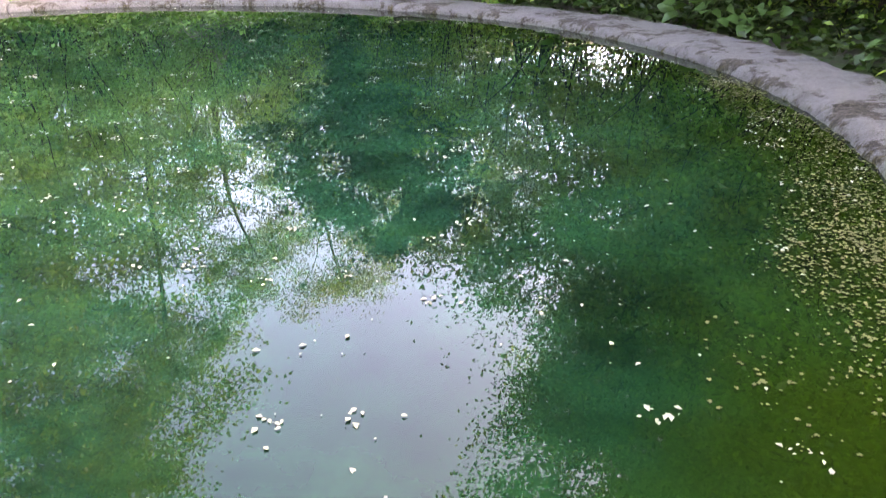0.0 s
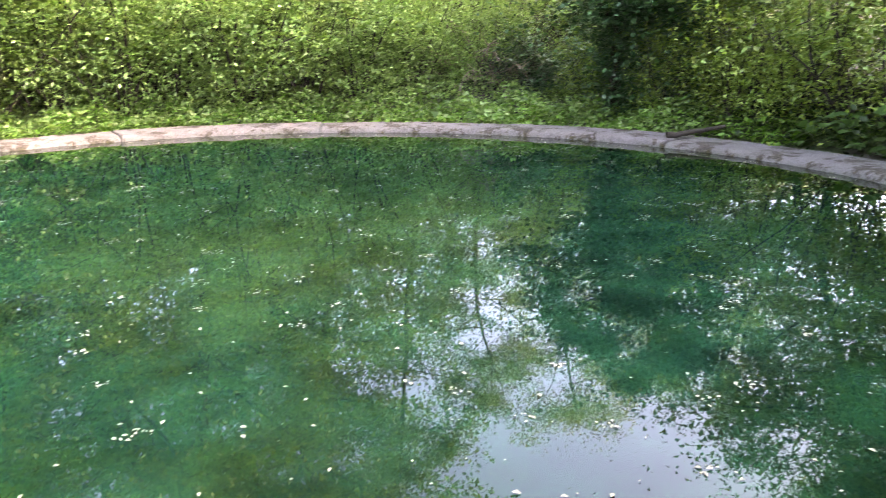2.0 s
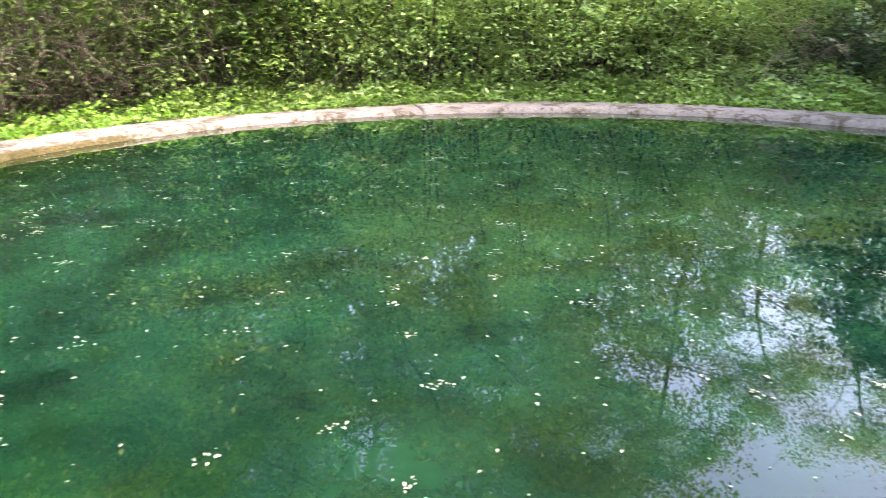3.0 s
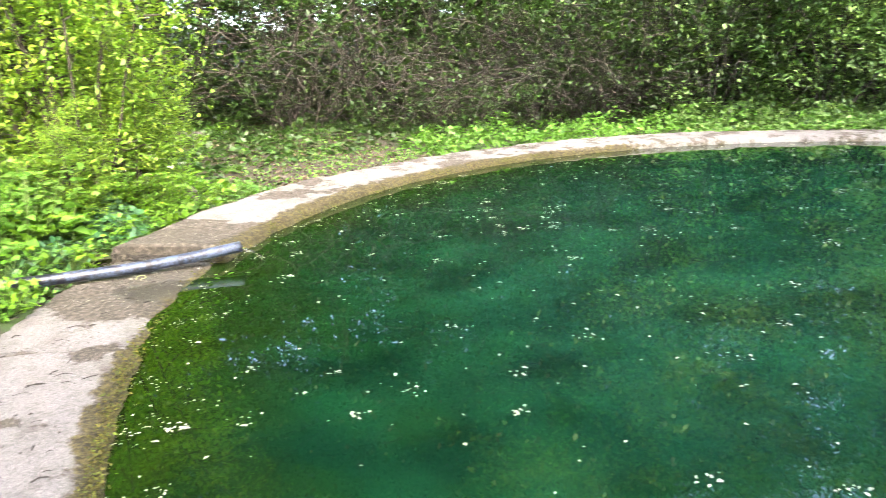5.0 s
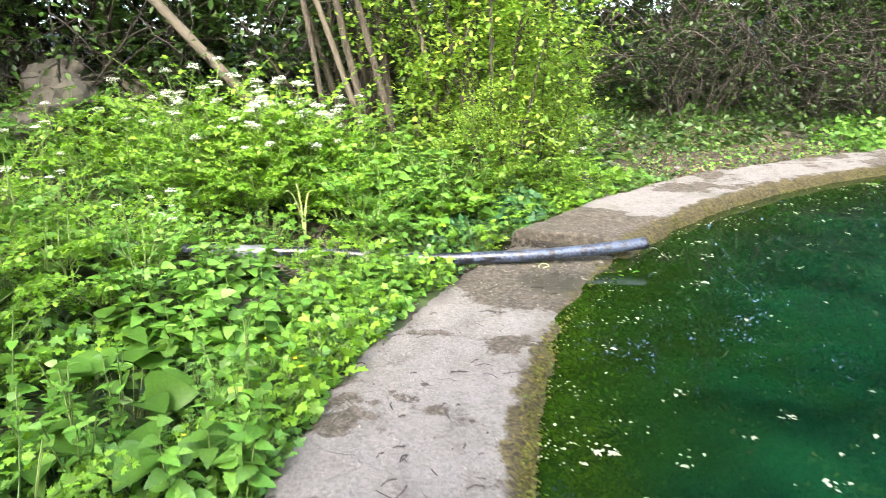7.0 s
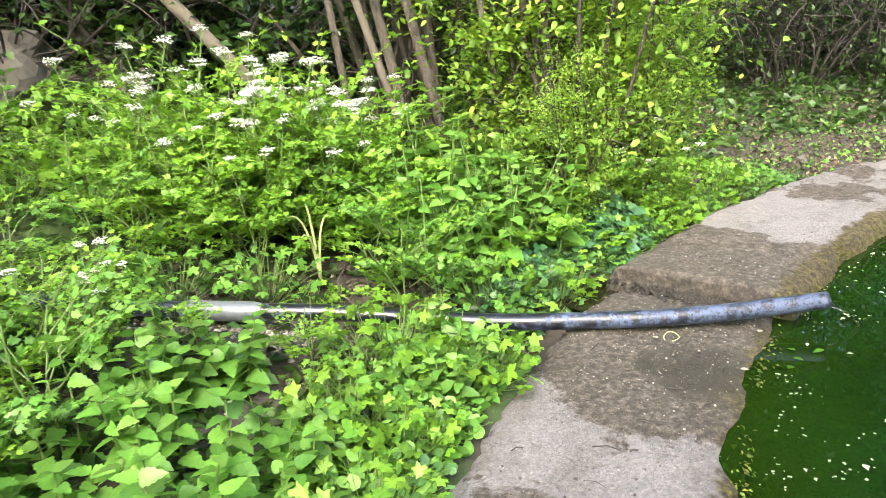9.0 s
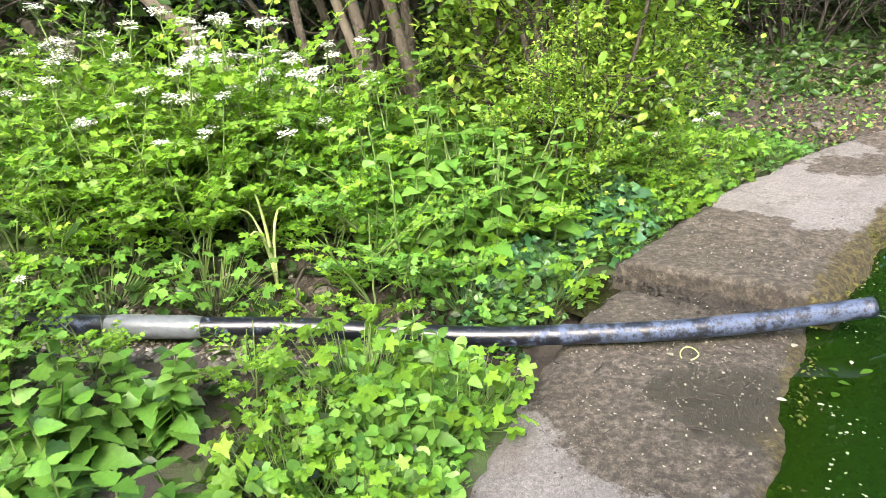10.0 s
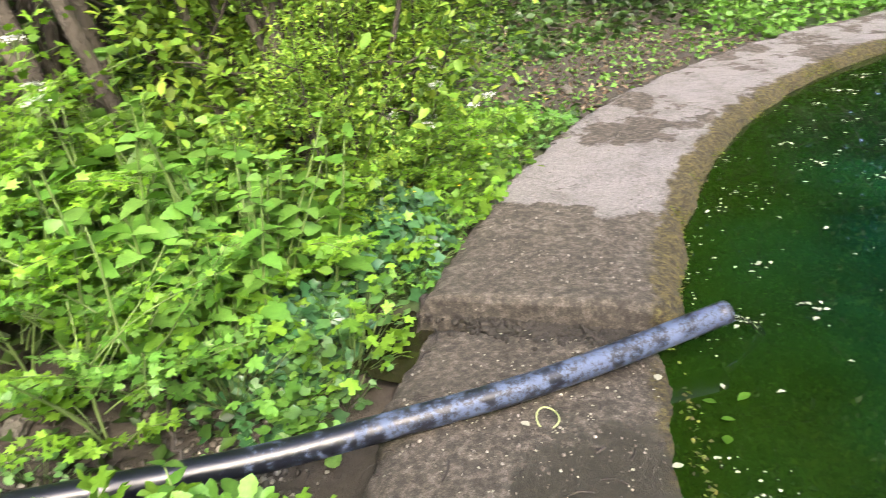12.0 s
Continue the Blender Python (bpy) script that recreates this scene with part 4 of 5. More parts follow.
celandine_kinds = [make_clump(rng, "celandine", 74, 0.30, 0.23, 0.072, LOBED_LEAF, HERB_DEEP, "green celandine with yellow flowers by the rim", 3), make_clump(rng, "celandine", 70, 0.34, 0.23, 0.078, LOBED_LEAF, HERB_BRIGHT, "leafy celandine with yellow flowers on the bank", 2)]
round_kinds = [make_clump(rng, "ground_ivy", 46, 0.14, 0.24, 0.055, ROUND_LEAF, HERB_DEEP, "low mat of small round green leaves"), make_clump(rng, "ground_ivy", 46, 0.20, 0.24, 0.06, ROUND_LEAF, BLUE_GREEN, "low mat of round bluish green leaves")]
dock_kinds = [make_clump(rng, "burdock", 11, 0.36, 0.20, 0.21, BROAD_LEAF, HERB_DEEP, "burdock with large wavy green leaves", tilt=0.6), make_clump(rng, "burdock", 30, 0.62, 0.45, 0.21, BROAD_LEAF, BLUE_GREEN, "large leaved grey green plant beside the rim", tilt=0.7)]
strap_kinds = [make_clump(rng, "water_dock", 44, 0.22, 0.14, 0.10, CRISP_LEAF, HERB_DEEP, "rosette of upright smooth green leaves in the wet runnel", tilt=1.3)]
used = {}

def plant(ob, x, y, s=1.0, sink=0.02, turn=None):
    """Stands a herb at a place: the first time the plant itself, then copies."""
    m = pose(x, y, ground_z(x, y) - sink, 0, 0, rng.uniform(0, 360) if turn is None else turn) @ Matrix.Scale(s, 4)
    if ob.name not in used:
        used[ob.name] = ob.name.split(".")[0].replace("_", " ") + " plants on the bank"
        ob["group"] = used[ob.name]
        return settle(ob, m)
    return repeat(ob, m, used[ob.name])

def on_pipe(x, y):
    """True where the pipe and its bare runnel lie."""
    if y > -1.3 or y < -4.9:
        return False
    if 256.5 < math.degrees(math.atan2(y - CY, x - CX)) % 360 < 262.8 and math.hypot(x - CX, y - CY) < 8.2:
        return True
    px = -6.35 + (y + 1.68) * -0.37
    return -0.28 < x - px < 0.30 if y > -3.3 else -0.16 < x - px < 0.34

NETTLES = ((-4.40, -2.36, 1.0), (-4.72, -2.25, 0.8), (-4.2, -2.62, 0.9), (-5.2, -2.85, 0.8), (-4.9, -3.0, 0.9))
spots = [(x, y, 0.5) for x, y, sc in NETTLES] + [(-6.0, -2.05, 0.25), (-5.42, -2.12, 0.25), (-3.62, -2.42, 0.4), (-6.40, -3.18, 0.25)]
def far_enough(x, y, d):
    for (a, b, e) in spots:
        if (a - x) ** 2 + (b - y) ** 2 < (0.5 * (d + e)) ** 2:
            return False
    spots.append((x, y, d))
    return True

for k in range(5200):
    th, r = rng.uniform(222, 318), 8.08 + 5.2 * rng.uniform(0, 1) ** 1.35
    x, y = polar_xy(th, r)
    if on_pipe(x, y):
        continue
    bare = math.hypot(x + 11.6, y + 0.6) < 1.9 or math.hypot(x + 13.2, y + 0.4) < 1.5
    if bare or (th < 240 and rng.uniform() < 0.6):
        continue
    near = r < 8.45
    if not far_enough(x, y, (0.15 if near else 0.19 if r < 10.5 else 0.3)):
        continue
    u = rng.uniform()
    if near:
        kind = (round_kinds if u < 0.5 else lobed_kinds if u < 0.8 else celandine_kinds)
        sc = rng.uniform(0.6, 0.95)
        if th > 262:
            kind = (round_kinds if u < 0.25 else lobed_kinds if u < 0.7 else celandine_kinds if u < 0.85 else nettle_kinds)
    elif th < 250:
        kind, sc = (lobed_kinds if u < 0.5 else round_kinds if u < 0.8 else parsley_leaf), rng.uniform(0.5, 0.85)
    elif r < 9.5 and th > 266:
        kind, sc = (lobed_kinds if u < 0.35 else celandine_kinds if u < 0.5 else nettle_kinds if u < 0.8 else parsley_leaf), rng.uniform(0.75, 1.1)
    else:
        kind, sc = (parsley_leaf if u < 0.55 else lobed_kinds if u < 0.72 else nettle_kinds if u < 0.88 else parsley_flower if (260 < th < 275 and r > 9.4) else parsley_leaf), rng.uniform(0.8, 1.2)
    px = -6.35 + (y + 1.68) * -0.37
    if -3.4 < y < -1.6 and -0.38 < x - px < 0.42:
        kind, sc = round_kinds if u < 0.7 else lobed_kinds, rng.uniform(0.4, 0.6)
    if -4.8 < y < -2.4 and 0 < x - px < 1.0:
        sc *= 0.36 + 0.5 * (x - px)
    plant(kind[rng.integers(0, len(kind))], x, y, sc)

for x, y, top in ((-6.4, -4.48, 1.54), (-6.52, -4.23, 1.49), (-6.62, -4.12, 1.42), (-6.78, -3.93, 1.43), (-6.83, -3.71, 1.45), (-6.71, -3.54, 1.32), (-6.9, -3.44, 1.3), (-6.55, -3.74, 1.28), (-6.18, -3.86, 1.18), (-6.32, -3.71, 1.16), (-6.59, -3.36, 1.11), (-6.89, -3.27, 1.2), (-7.11, -3.09, 1.11), (-6.24, -3.49, 1.0), (-6.91, -3.6, 1.34), (-7.25, -3.26, 1.24), (-8.2, -1.55, 0.62), (-8.45, -1.45, 0.7), (-8.1, -1.75, 0.75)):
    plant(parsley_flower[rng.integers(0, 2)], x, y, (top - ground_z(x, y)) / 0.85)
for x, y, s in ((-3.62, -2.42, 1.0), (-3.24, -1.85, 0.8), (-3.0, -2.3, 0.9), (-4.0, -2.9, 0.8)):
    plant(dock_kinds[0], x, y, s)
for th, r, s in ((57, 8.5, 0.9), (54, 8.8, 1.0), (37, 8.5, 1.0), (34, 8.7, 1.15), (31, 8.5, 0.9), (46, 8.6, 0.7), (16, 8.7, 0.9), (108, 8.6, 0.8), (10, 8.6, 0.8)):
    plant(dock_kinds[1], *polar_xy(th, r), s)
for x, y, s in ((-5.92, -2.08, 0.85), (-5.80, -2.0, 0.8), (-5.42, -2.12, 0.85), (-5.85, -2.36, 0.75), (-5.66, -2.10, 0.8), (-5.68, -2.3, 0.75)):
    plant(strap_kinds[0], x, y, s)
for k in range(26):
    x, y = rng.uniform(-7.9, -6.9), rng.uniform(-3.2, -2.15)
    plant(nettle_kinds[k % 2], x, y, rng.uniform(1.0, 1.5))
for x, y, sc in NETTLES:
    plant(big_nettle, x, y, sc)

# ================= undergrowth far from the path =================
def undergrowth(name, n, th0, th1, r0, r1, hmax, size, material, label, template=SMALL_LEAF, bias=1.0):
    th = np.radians(rng.uniform(th0, th1, n))
    r = r0 + (r1 - r0) * rng.uniform(0, 1, n) ** bias
    x, y = CX + r * np.cos(th), CY + r * np.sin(th)
    keep = np.array([not on_pipe(a, b) for a, b in zip(x, y)])
    x, y, r = x[keep], y[keep], r[keep]
    n = len(x)
    z = np.array([ground_z(a, b) for a, b in zip(x, y)])
    lump = np.array([max(0.12, 0.6 + 1.1 * noise.noise((a * 1.3, b * 1.3, 2))) for a, b in zip(x, y)])
    c = np.stack([x, y, z + 0.02 + hmax * lump * rng.uniform(0, 1, n) * np.minimum(1, (r - 7.9) / 0.5)], 1)
    d = random_unit(rng, n)
    d[:, 2] *= 0.4
    nn = random_unit(rng, n) * 0.7 + np.array([0, 0, 0.8])
    v, f = blades(rng, c, d, nn, size * rng.uniform(0.6, 1.4, n), template)
    return tagged(part(name, arrays_mesh(name, v, f), material), label, "undergrowth", kind="stuff")

undergrowth("bank_undergrowth", 60000, 72, 180, 8.05, 17, 0.5, 0.10, BANK_GREEN, "dense light green undergrowth covering the far bank")
undergrowth("rim_undergrowth", 11000, 60, 215, 8.0, 9.2, 0.45, 0.09, HERB_DEEP, "low bright herbs along the far rim")
undergrowth("shade_undergrowth", 16000, -40, 75, 8.05, 13, 0.4, 0.12, SHADED_GREEN, "green ground plants darkened as in shade under the trees")
undergrowth("thicket_undergrowth", 12000, 175, 250, 9.2, 15, 0.3, 0.10, SHADED_GREEN, "low green plants darkened as in shade at the thicket's foot")
# dark leaves put shade into the colour between the herbs
undergrowth("bank_carpet", 26000, 236, 318, 8.02, 14, 0.14, 0.07, SHADED_GREEN, "carpet of small green leaves darkened for the shade under the herbs")
undergrowth("clearing_sprouts", 7000, 215, 248, 8.05, 16, 0.06, 0.05, HERB_DEEP, "sparse green sprouts on the bare clearing")
undergrowth("rim_carpet", 5200, 261, 300, 7.97, 8.4, 0.22, 0.05, HERB_DEEP, "low green leaves creeping up to the slab edge", ROUND_LEAF)
DEAD_LEAF = leaf_material("leaf_dead_brown", [(0.09, 0.062, 0.038), (0.14, 0.10, 0.065), (0.05, 0.036, 0.024), (0.19, 0.15, 0.10)], 0.05, 0.8)
undergrowth("leaf_litter", 11000, 215, 250, 8.05, 16, 0.02, 0.045, DEAD_LEAF, "brown dead leaves strewn over the bare clearing")
undergrowth("rear_undergrowth", 8000, 300, 360, 8.2, 14, 0.4, 0.14, SHADED_GREEN, "green ground plants behind the path")

def ivy_patch(n, x0, y0, sx, sy, h, size, label):
    c = np.stack([rng.normal(x0, sx, n), rng.normal(y0, sy, n), np.zeros(n)], 1)
    keep = (np.hypot(c[:, 0] - CX, c[:, 1] - CY) > 8.0) & np.array([not on_pipe(a, b) for a, b in c[:, :2]])
    c = c[keep]
    bump = np.exp(-((c[:, 0] - x0) / (1.4 * sx)) ** 2 - ((c[:, 1] - y0) / (1.4 * sy)) ** 2)
    c[:, 2] = [ground_z(a, b) for a, b in c[:, :2]]
    c[:, 2] += 0.02 + h * bump * rng.uniform(0.3, 1.0, len(c))
    d = random_unit(rng, len(c))
    d[:, 2] = -np.abs(d[:, 2]) * 0.5
    nn = random_unit(rng, len(c)) * 0.5 + np.array([0.2, 0.5, 0.7])
    v, f = blades(rng, c, d, nn, size * rng.uniform(0.6, 1.3, len(c)), IVY_LEAF)
    return tagged(part("ivy_patch", arrays_mesh("ivy_patch", v, f), DARK_IVY), label, "ivy", kind="stuff")

ivy_patch(1500, -7.75, -1.95, 0.28, 0.25, 0.45, 0.075, "dark glossy ivy trailing under the bush to the rim")
ivy_patch(1100, -6.98, -2.12, 0.26, 0.16, 0.16, 0.06, "low ivy and round leaves hanging over the wet gutter")

# ================= the pipe =================
def build_pipe():
    pts = [(-6.80, -0.545, 0.042), (-6.66, -0.9, 0.006), (-6.5, -1.25, -0.008), (-6.36, -1.68, -0.010), (-6.23, -2.05, -0.012), (-6.09, -2.5, 0.03), (-5.96, -2.85, 0.08), (-5.82, -3.14, 0.10), (-5.70, -3.5, 0.12), (-5.59, -3.95, 0.14), (-5.45, -4.55, 0.17), (-5.32, -5.3, 0.22), (-5.2, -6.2, 0.36)]
    p = np.array(pts)
    t = np.linspace(0, len(p) - 1, 90)
    line = np.stack([np.interp(t, np.arange(len(p)), p[:, k]) for k in range(3)], 1)
    for _ in range(24):
        line[1:-1] = (line[:-2] + 2 * line[1:-1] + line[2:]) / 4
    root = tagged(new("water_pipe"), "black plastic water pipe with limescale, dripping into the pond", "pipe")
    root.location = (0, 0, 0)
    v, f = tube(line, 0.043, 20)
    vi, fi = tube(line[:8] + (line[0] - line[1]) * 0.0, 0.036, 20)
    lip = np.array([(k, (k + 1) % 20, len(v) + (k + 1) % 20, len(v) + k) for k in range(20)])
    vv = np.concatenate([v, vi])
    ff = np.concatenate([f, fi[:, ::-1] + len(v), lip])
    part("hose", arrays_mesh("hose", vv, ff, True), PIPE, root)
    i0 = int(np.argmin(np.abs(line[:, 1] + 3.16)))
    i1 = int(np.argmin(np.abs(line[:, 1] + 3.55)))
    seg = line[i0:i1 + 1]
    rad = np.full(len(seg), 0.052)
    rad[0] = rad[-1] = 0.0445
    v, f = tube(seg, rad, 20)
    part("sleeve", arrays_mesh("sleeve", v, f, True), COLLAR, root, "pale grey plastic sleeve joining the pipe")
    i2 = int(np.argmin(np.abs(line[:, 1] + 4.05)))
    v, f = tube(line[i2 - 1:i2 + 2], [0.045, 0.0475, 0.045], 20)
    part("clamp", arrays_mesh("clamp", v, f, True), COLLAR, root, "whitish ring clamp on the pipe")
    # drip from the outlet
    s = line[0] + np.array([-0.005, 0.012, -0.03])
    q = np.linspace(0, 1, 9)
    drip = np.stack([s[0] - 0.06 * q, s[1] + 0.15 * q, s[2] + (WATER_Z - s[2]) * q ** 1.8], 1)
    v, f = tube(drip, 0.009 + 0.004 * np.sin(q * 9), 6)
    st = tagged(part("water_trickle", arrays_mesh("water_trickle", v, f, True), RUNNING), "thin trickle of clear water falling from the pipe", "water")
    return root

build_pipe()

# ================= stones, litter, floating petals =================
def make_rock(x, y, z, sx, sy, sz, seed, label, turn=0.0, material=None, name="stone"):
    bm = bmesh.new()
    bmesh.ops.create_icosphere(bm, subdivisions=4 if sx > 0.15 else 3, radius=1.0)
    for v in bm.verts:
        n = v.co.normalized()
        q = n * 1.3 + Vector((seed * 7.1, seed * 3.3, seed))
        d = 1 + 0.42 * noise.noise(q) + 0.20 * noise.noise(q * 2.6) + 0.09 * noise.noise(q * 7)
        v.co = n * d
        v.co = Vector((v.co.x * sx, v.co.y * sy, v.co.z * sz))
    ob = part(name, bm, material or ROCK)
    ob.matrix_basis = pose(x, y, z, 0, 0, turn)
    return tagged(ob, label, "stone")

make_rock(-7.15, -6.35, ground_z(-7.15, -6.35) + 0.32, 0.62, 0.42, 0.44, 1, "large pale weathered boulder above the herbs", 30)
make_rock(-7.80, -5.98, ground_z(-7.80, -5.98) + 0.42, 0.34, 0.25, 0.26, 2, "pale rounded boulder on the wooded bank", 10)
make_rock(-6.5, -6.3, ground_z(-6.5, -6.3) + 0.14, 0.3, 0.3, 0.24, 6, "pale boulder half hidden by leaves", 70)
make_rock(-8.95, -1.40, ground_z(-8.95, -1.4) + 0.10, 0.09, 0.06, 0.13, 3, "upright tan stone beside the rim", 20)
make_rock(-13.4, -2.25, ground_z(-13.4, -2.25) + 0.06, 0.20, 0.14, 0.11, 4, "pale stone at the clearing's edge")
make_rock(-13.75, -2.6, ground_z(-13.75, -2.6) + 0.05, 0.13, 0.12, 0.09, 5, "small pale stone at the clearing's edge")
make_rock(-10.6, -0.6, ground_z(-10.6, -0.6) + 0.02, 0.07, 0.05, 0.04, 8, "small flat pale stone near the rim")
make_rock(-7.08, -1.36, -0.035, 0.045, 0.032, 0.035, 7, "small cream stone in the joint of the rim")
for i, (x, y) in enumerate(((-6.55, -2.5), (-6.2, -2.75), (-5.75, -2.72), (-6.0, -2.95), (-6.45, -2.95), (-5.6, -2.9))):
    make_rock(x, y, ground_z(x, y) + 0.015, 0.05 + 0.012 * (i % 3), 0.04, 0.028, 20 + i, "small brown stone in the wet runnel", i * 50)

def litter(n):
    """Twigs and soil crumbs lying in the runnel and on the rim."""
    ch = []
    for i in range(n):
        if i < n * 0.45:
            x, y = rng.normal(-6.25, 0.25), rng.uniform(-3.0, -1.95)
        else:
            x, y = polar_xy(rng.uniform(236, 300), rng.uniform(7.15, 8.0))
        z = ground_z(x, y) + 0.012 if math.hypot(x - CX, y - CY) > 8.03 else 0.004 - (0.05 if 258 < math.degrees(math.atan2(y - CY, x - CX)) % 360 < 274 else 0)
        a, l = rng.uniform(0, 6.28), rng.uniform(0.015, 0.10) if i % 3 else rng.uniform(0.1, 0.3) * (1 if i < n * 0.45 else 0.3)
        p = np.array([(x, y, z), (x + 0.5 * l * math.cos(a), y + 0.5 * l * math.sin(a), z + 0.006), (x + l * math.cos(a + 0.2), y + l * math.sin(a + 0.2), z)])
        ch.append(tube(p, rng.uniform(0.0012, 0.004), 4))
    v, f = join(ch)
    return tagged(part("twig_litter", arrays_mesh("twig_litter", v, f), TWIG), "brown twigs and crumbs on the wet soil and rim", "litter", kind="stuff")

litter(420)

def crumbs(n):
    c = []
    for i in range(n):
        x, y = polar_xy(rng.uniform(240, 300), rng.uniform(7.1, 7.95))
        if i % 3:
            x, y = rng.normal(-6.3, 0.5), rng.normal(-1.2, 0.25)
        rr = math.hypot(x - CX, y - CY)
        if not 7.08 < rr < 7.93:
            continue
        th = math.degrees(math.atan2(y - CY, x - CX)) % 360
        dz = -0.055 if 258.2 < th < 274 else -0.012 if th < 301 and th > 274 else 0.01
        c.append((x, y, dz + slab_top(x, y, th, rr, 0) + 0.001))
    c = np.array(c)
    m = len(c)
    v, f = blades(rng, c, random_unit(rng, m) * np.array([1, 1, 0.3]), np.tile([0, 0, 1.0], (m, 1)) + rng.normal(size=(m, 3)) * 0.2, rng.uniform(0.003, 0.011, m), ROUND_LEAF)
    return tagged(part("leaf_crumbs", arrays_mesh("leaf_crumbs", v, f), DEBRIS), "pale fallen petals and crumbs on the concrete", "litter", kind="stuff")

crumbs(330)

def floating(name, centres, per, spread, size, material, label, template):
    c = np.repeat(np.asarray(centres), per, axis=0)
    n = len(c)
    c = c + rng.normal(size=(n, 2)) * np.asarray(spread)
    keep = np.hypot(c[:, 0] - CX, c[:, 1] - CY) < 6.97
    c = c[keep]
    n = len(c)
    c = np.c_[c, np.full(n, WATER_Z + 0.004) + rng.uniform(0, 0.003, n)]
    d = random_unit(rng, n)
    d[:, 2] *= 0.1
    v, f = blades(rng, c, d, np.tile([0, 0, 1.0], (n, 1)) + rng.normal(size=(n, 3)) * 0.12, size * rng.uniform(0.4, 1.5, n), template)
    return tagged(part(name, arrays_mesh(name, v, f), material), label, "floating debris", kind="stuff")

def disc(n, r=6.9):
    th, rr = rng.uniform(0, 2 * np.pi, n), r * np.sqrt(rng.uniform(0, 1, n))
    return np.stack([CX + rr * np.cos(th), CY + rr * np.sin(th)], 1)

floating("floating_petals", disc(1500), 1, 0.0, 0.026, DEBRIS, "pale petals scattered over the pond", SMALL_LEAF)
floating("floating_clusters", disc(330), 9, 0.034, 0.024, DEBRIS, "small clusters of pale floating catkins", SMALL_LEAF)
edge_th = np.radians(rng.uniform(240, 312, 70))
edge_r = 6.97 - 0.4 * rng.uniform(0, 1, 70) ** 2
floating("edge_scum", np.stack([CX + edge_r * np.cos(edge_th), CY + edge_r * np.sin(edge_th)], 1), 7, 0.05, 0.010, DEBRIS, "yellowish algae and petals along the rim", ROUND_LEAF)
mat_th = np.radians(rng.uniform(-28, 20, 80))
mat_r = 6.98 - 0.6 * rng.uniform(0, 1, 80) ** 1.6
floating("algae_mat", np.stack([CX + mat_r * np.cos(mat_th), CY + mat_r * np.sin(mat_th)], 1)[:60], 70, (0.09, 0.20), 0.016, SCUM, "ragged yellow brown algae mats near the rim", LOBED_LEAF)

# ================= a few single things =================
def pale_stalks(x, y):
    """A wilted umbel plant: pale bare stalks with drooping tops."""
    root = tagged(new("wilted_stalk"), "wilted plant with pale bare drooping stalks beside the pipe", "wild herb")
    root.location = (x, y, ground_z(x, y))
    for dx, dy, h in ((0.10, -0.10, 0.42), (0.03, -0.05, 0.50), (-0.05, 0.08, 0.40), (0.16, 0.02, 0.33)):
        q = np.linspace(0, 1, 9)
        line = np.stack([dx * q ** 1.6, dy * q ** 1.6, h * np.sin(q * 1.75) / math.sin(1.57)], 1)
        v, f = tube(line, np.linspace(0.010, 0.004, 9), 7)
        part("stalk", arrays_mesh("stalk", v, f, True), PALE_STALK, root)
        c = np.tile(line[-1], (3, 1))
        v, f = blades(rng, c, np.array([(dx * 4, dy * 4, -0.3), (dy * 4, -dx * 4, 0.1), (-dy * 4, dx * 4, 0.1)]), np.tile([0, 0, 1.0], (3, 1)), np.full(3, 0.075), LOBED_LEAF)
        tagged(part("leafage", arrays_mesh("leafage", v, f), HERB_BRIGHT, root), kind="stuff")

pale_stalks(-6.40, -3.18)

def fallen_branch(pts, r0, r1, label):
    p = np.array(pts, float)
    t = np.linspace(0, len(p) - 1, 12)
    line = np.stack([np.interp(t, np.arange(len(p)), p[:, k]) for k in range(3)], 1) + rng.normal(size=(12, 3)) * 0.008
    v, f = tube(line, np.linspace(r0, r1, 12), 8)
    return tagged(part("fallen_branch", arrays_mesh("fallen_branch", v, f, True), BARK), label, "branch")

fallen_branch([(-3.05, 13.02, 0.05), (-2.7, 13.3, 0.09), (-2.3, 13.75, 0.16)], 0.05, 0.03, "dark fallen branch lying across the rim's gap")
fallen_branch([(-6.75, -2.55, 0.05), (-6.4, -2.42, 0.03), (-6.2, -2.30, 0.02)], 0.010, 0.005, "thin brown twig in the wet runnel")
fallen_branch([(-6.55, -3.1, 0.12), (-6.2, -2.95, 0.09), (-6.02, -2.62, 0.05)], 0.009, 0.004, "thin reddish twig beside the pipe")

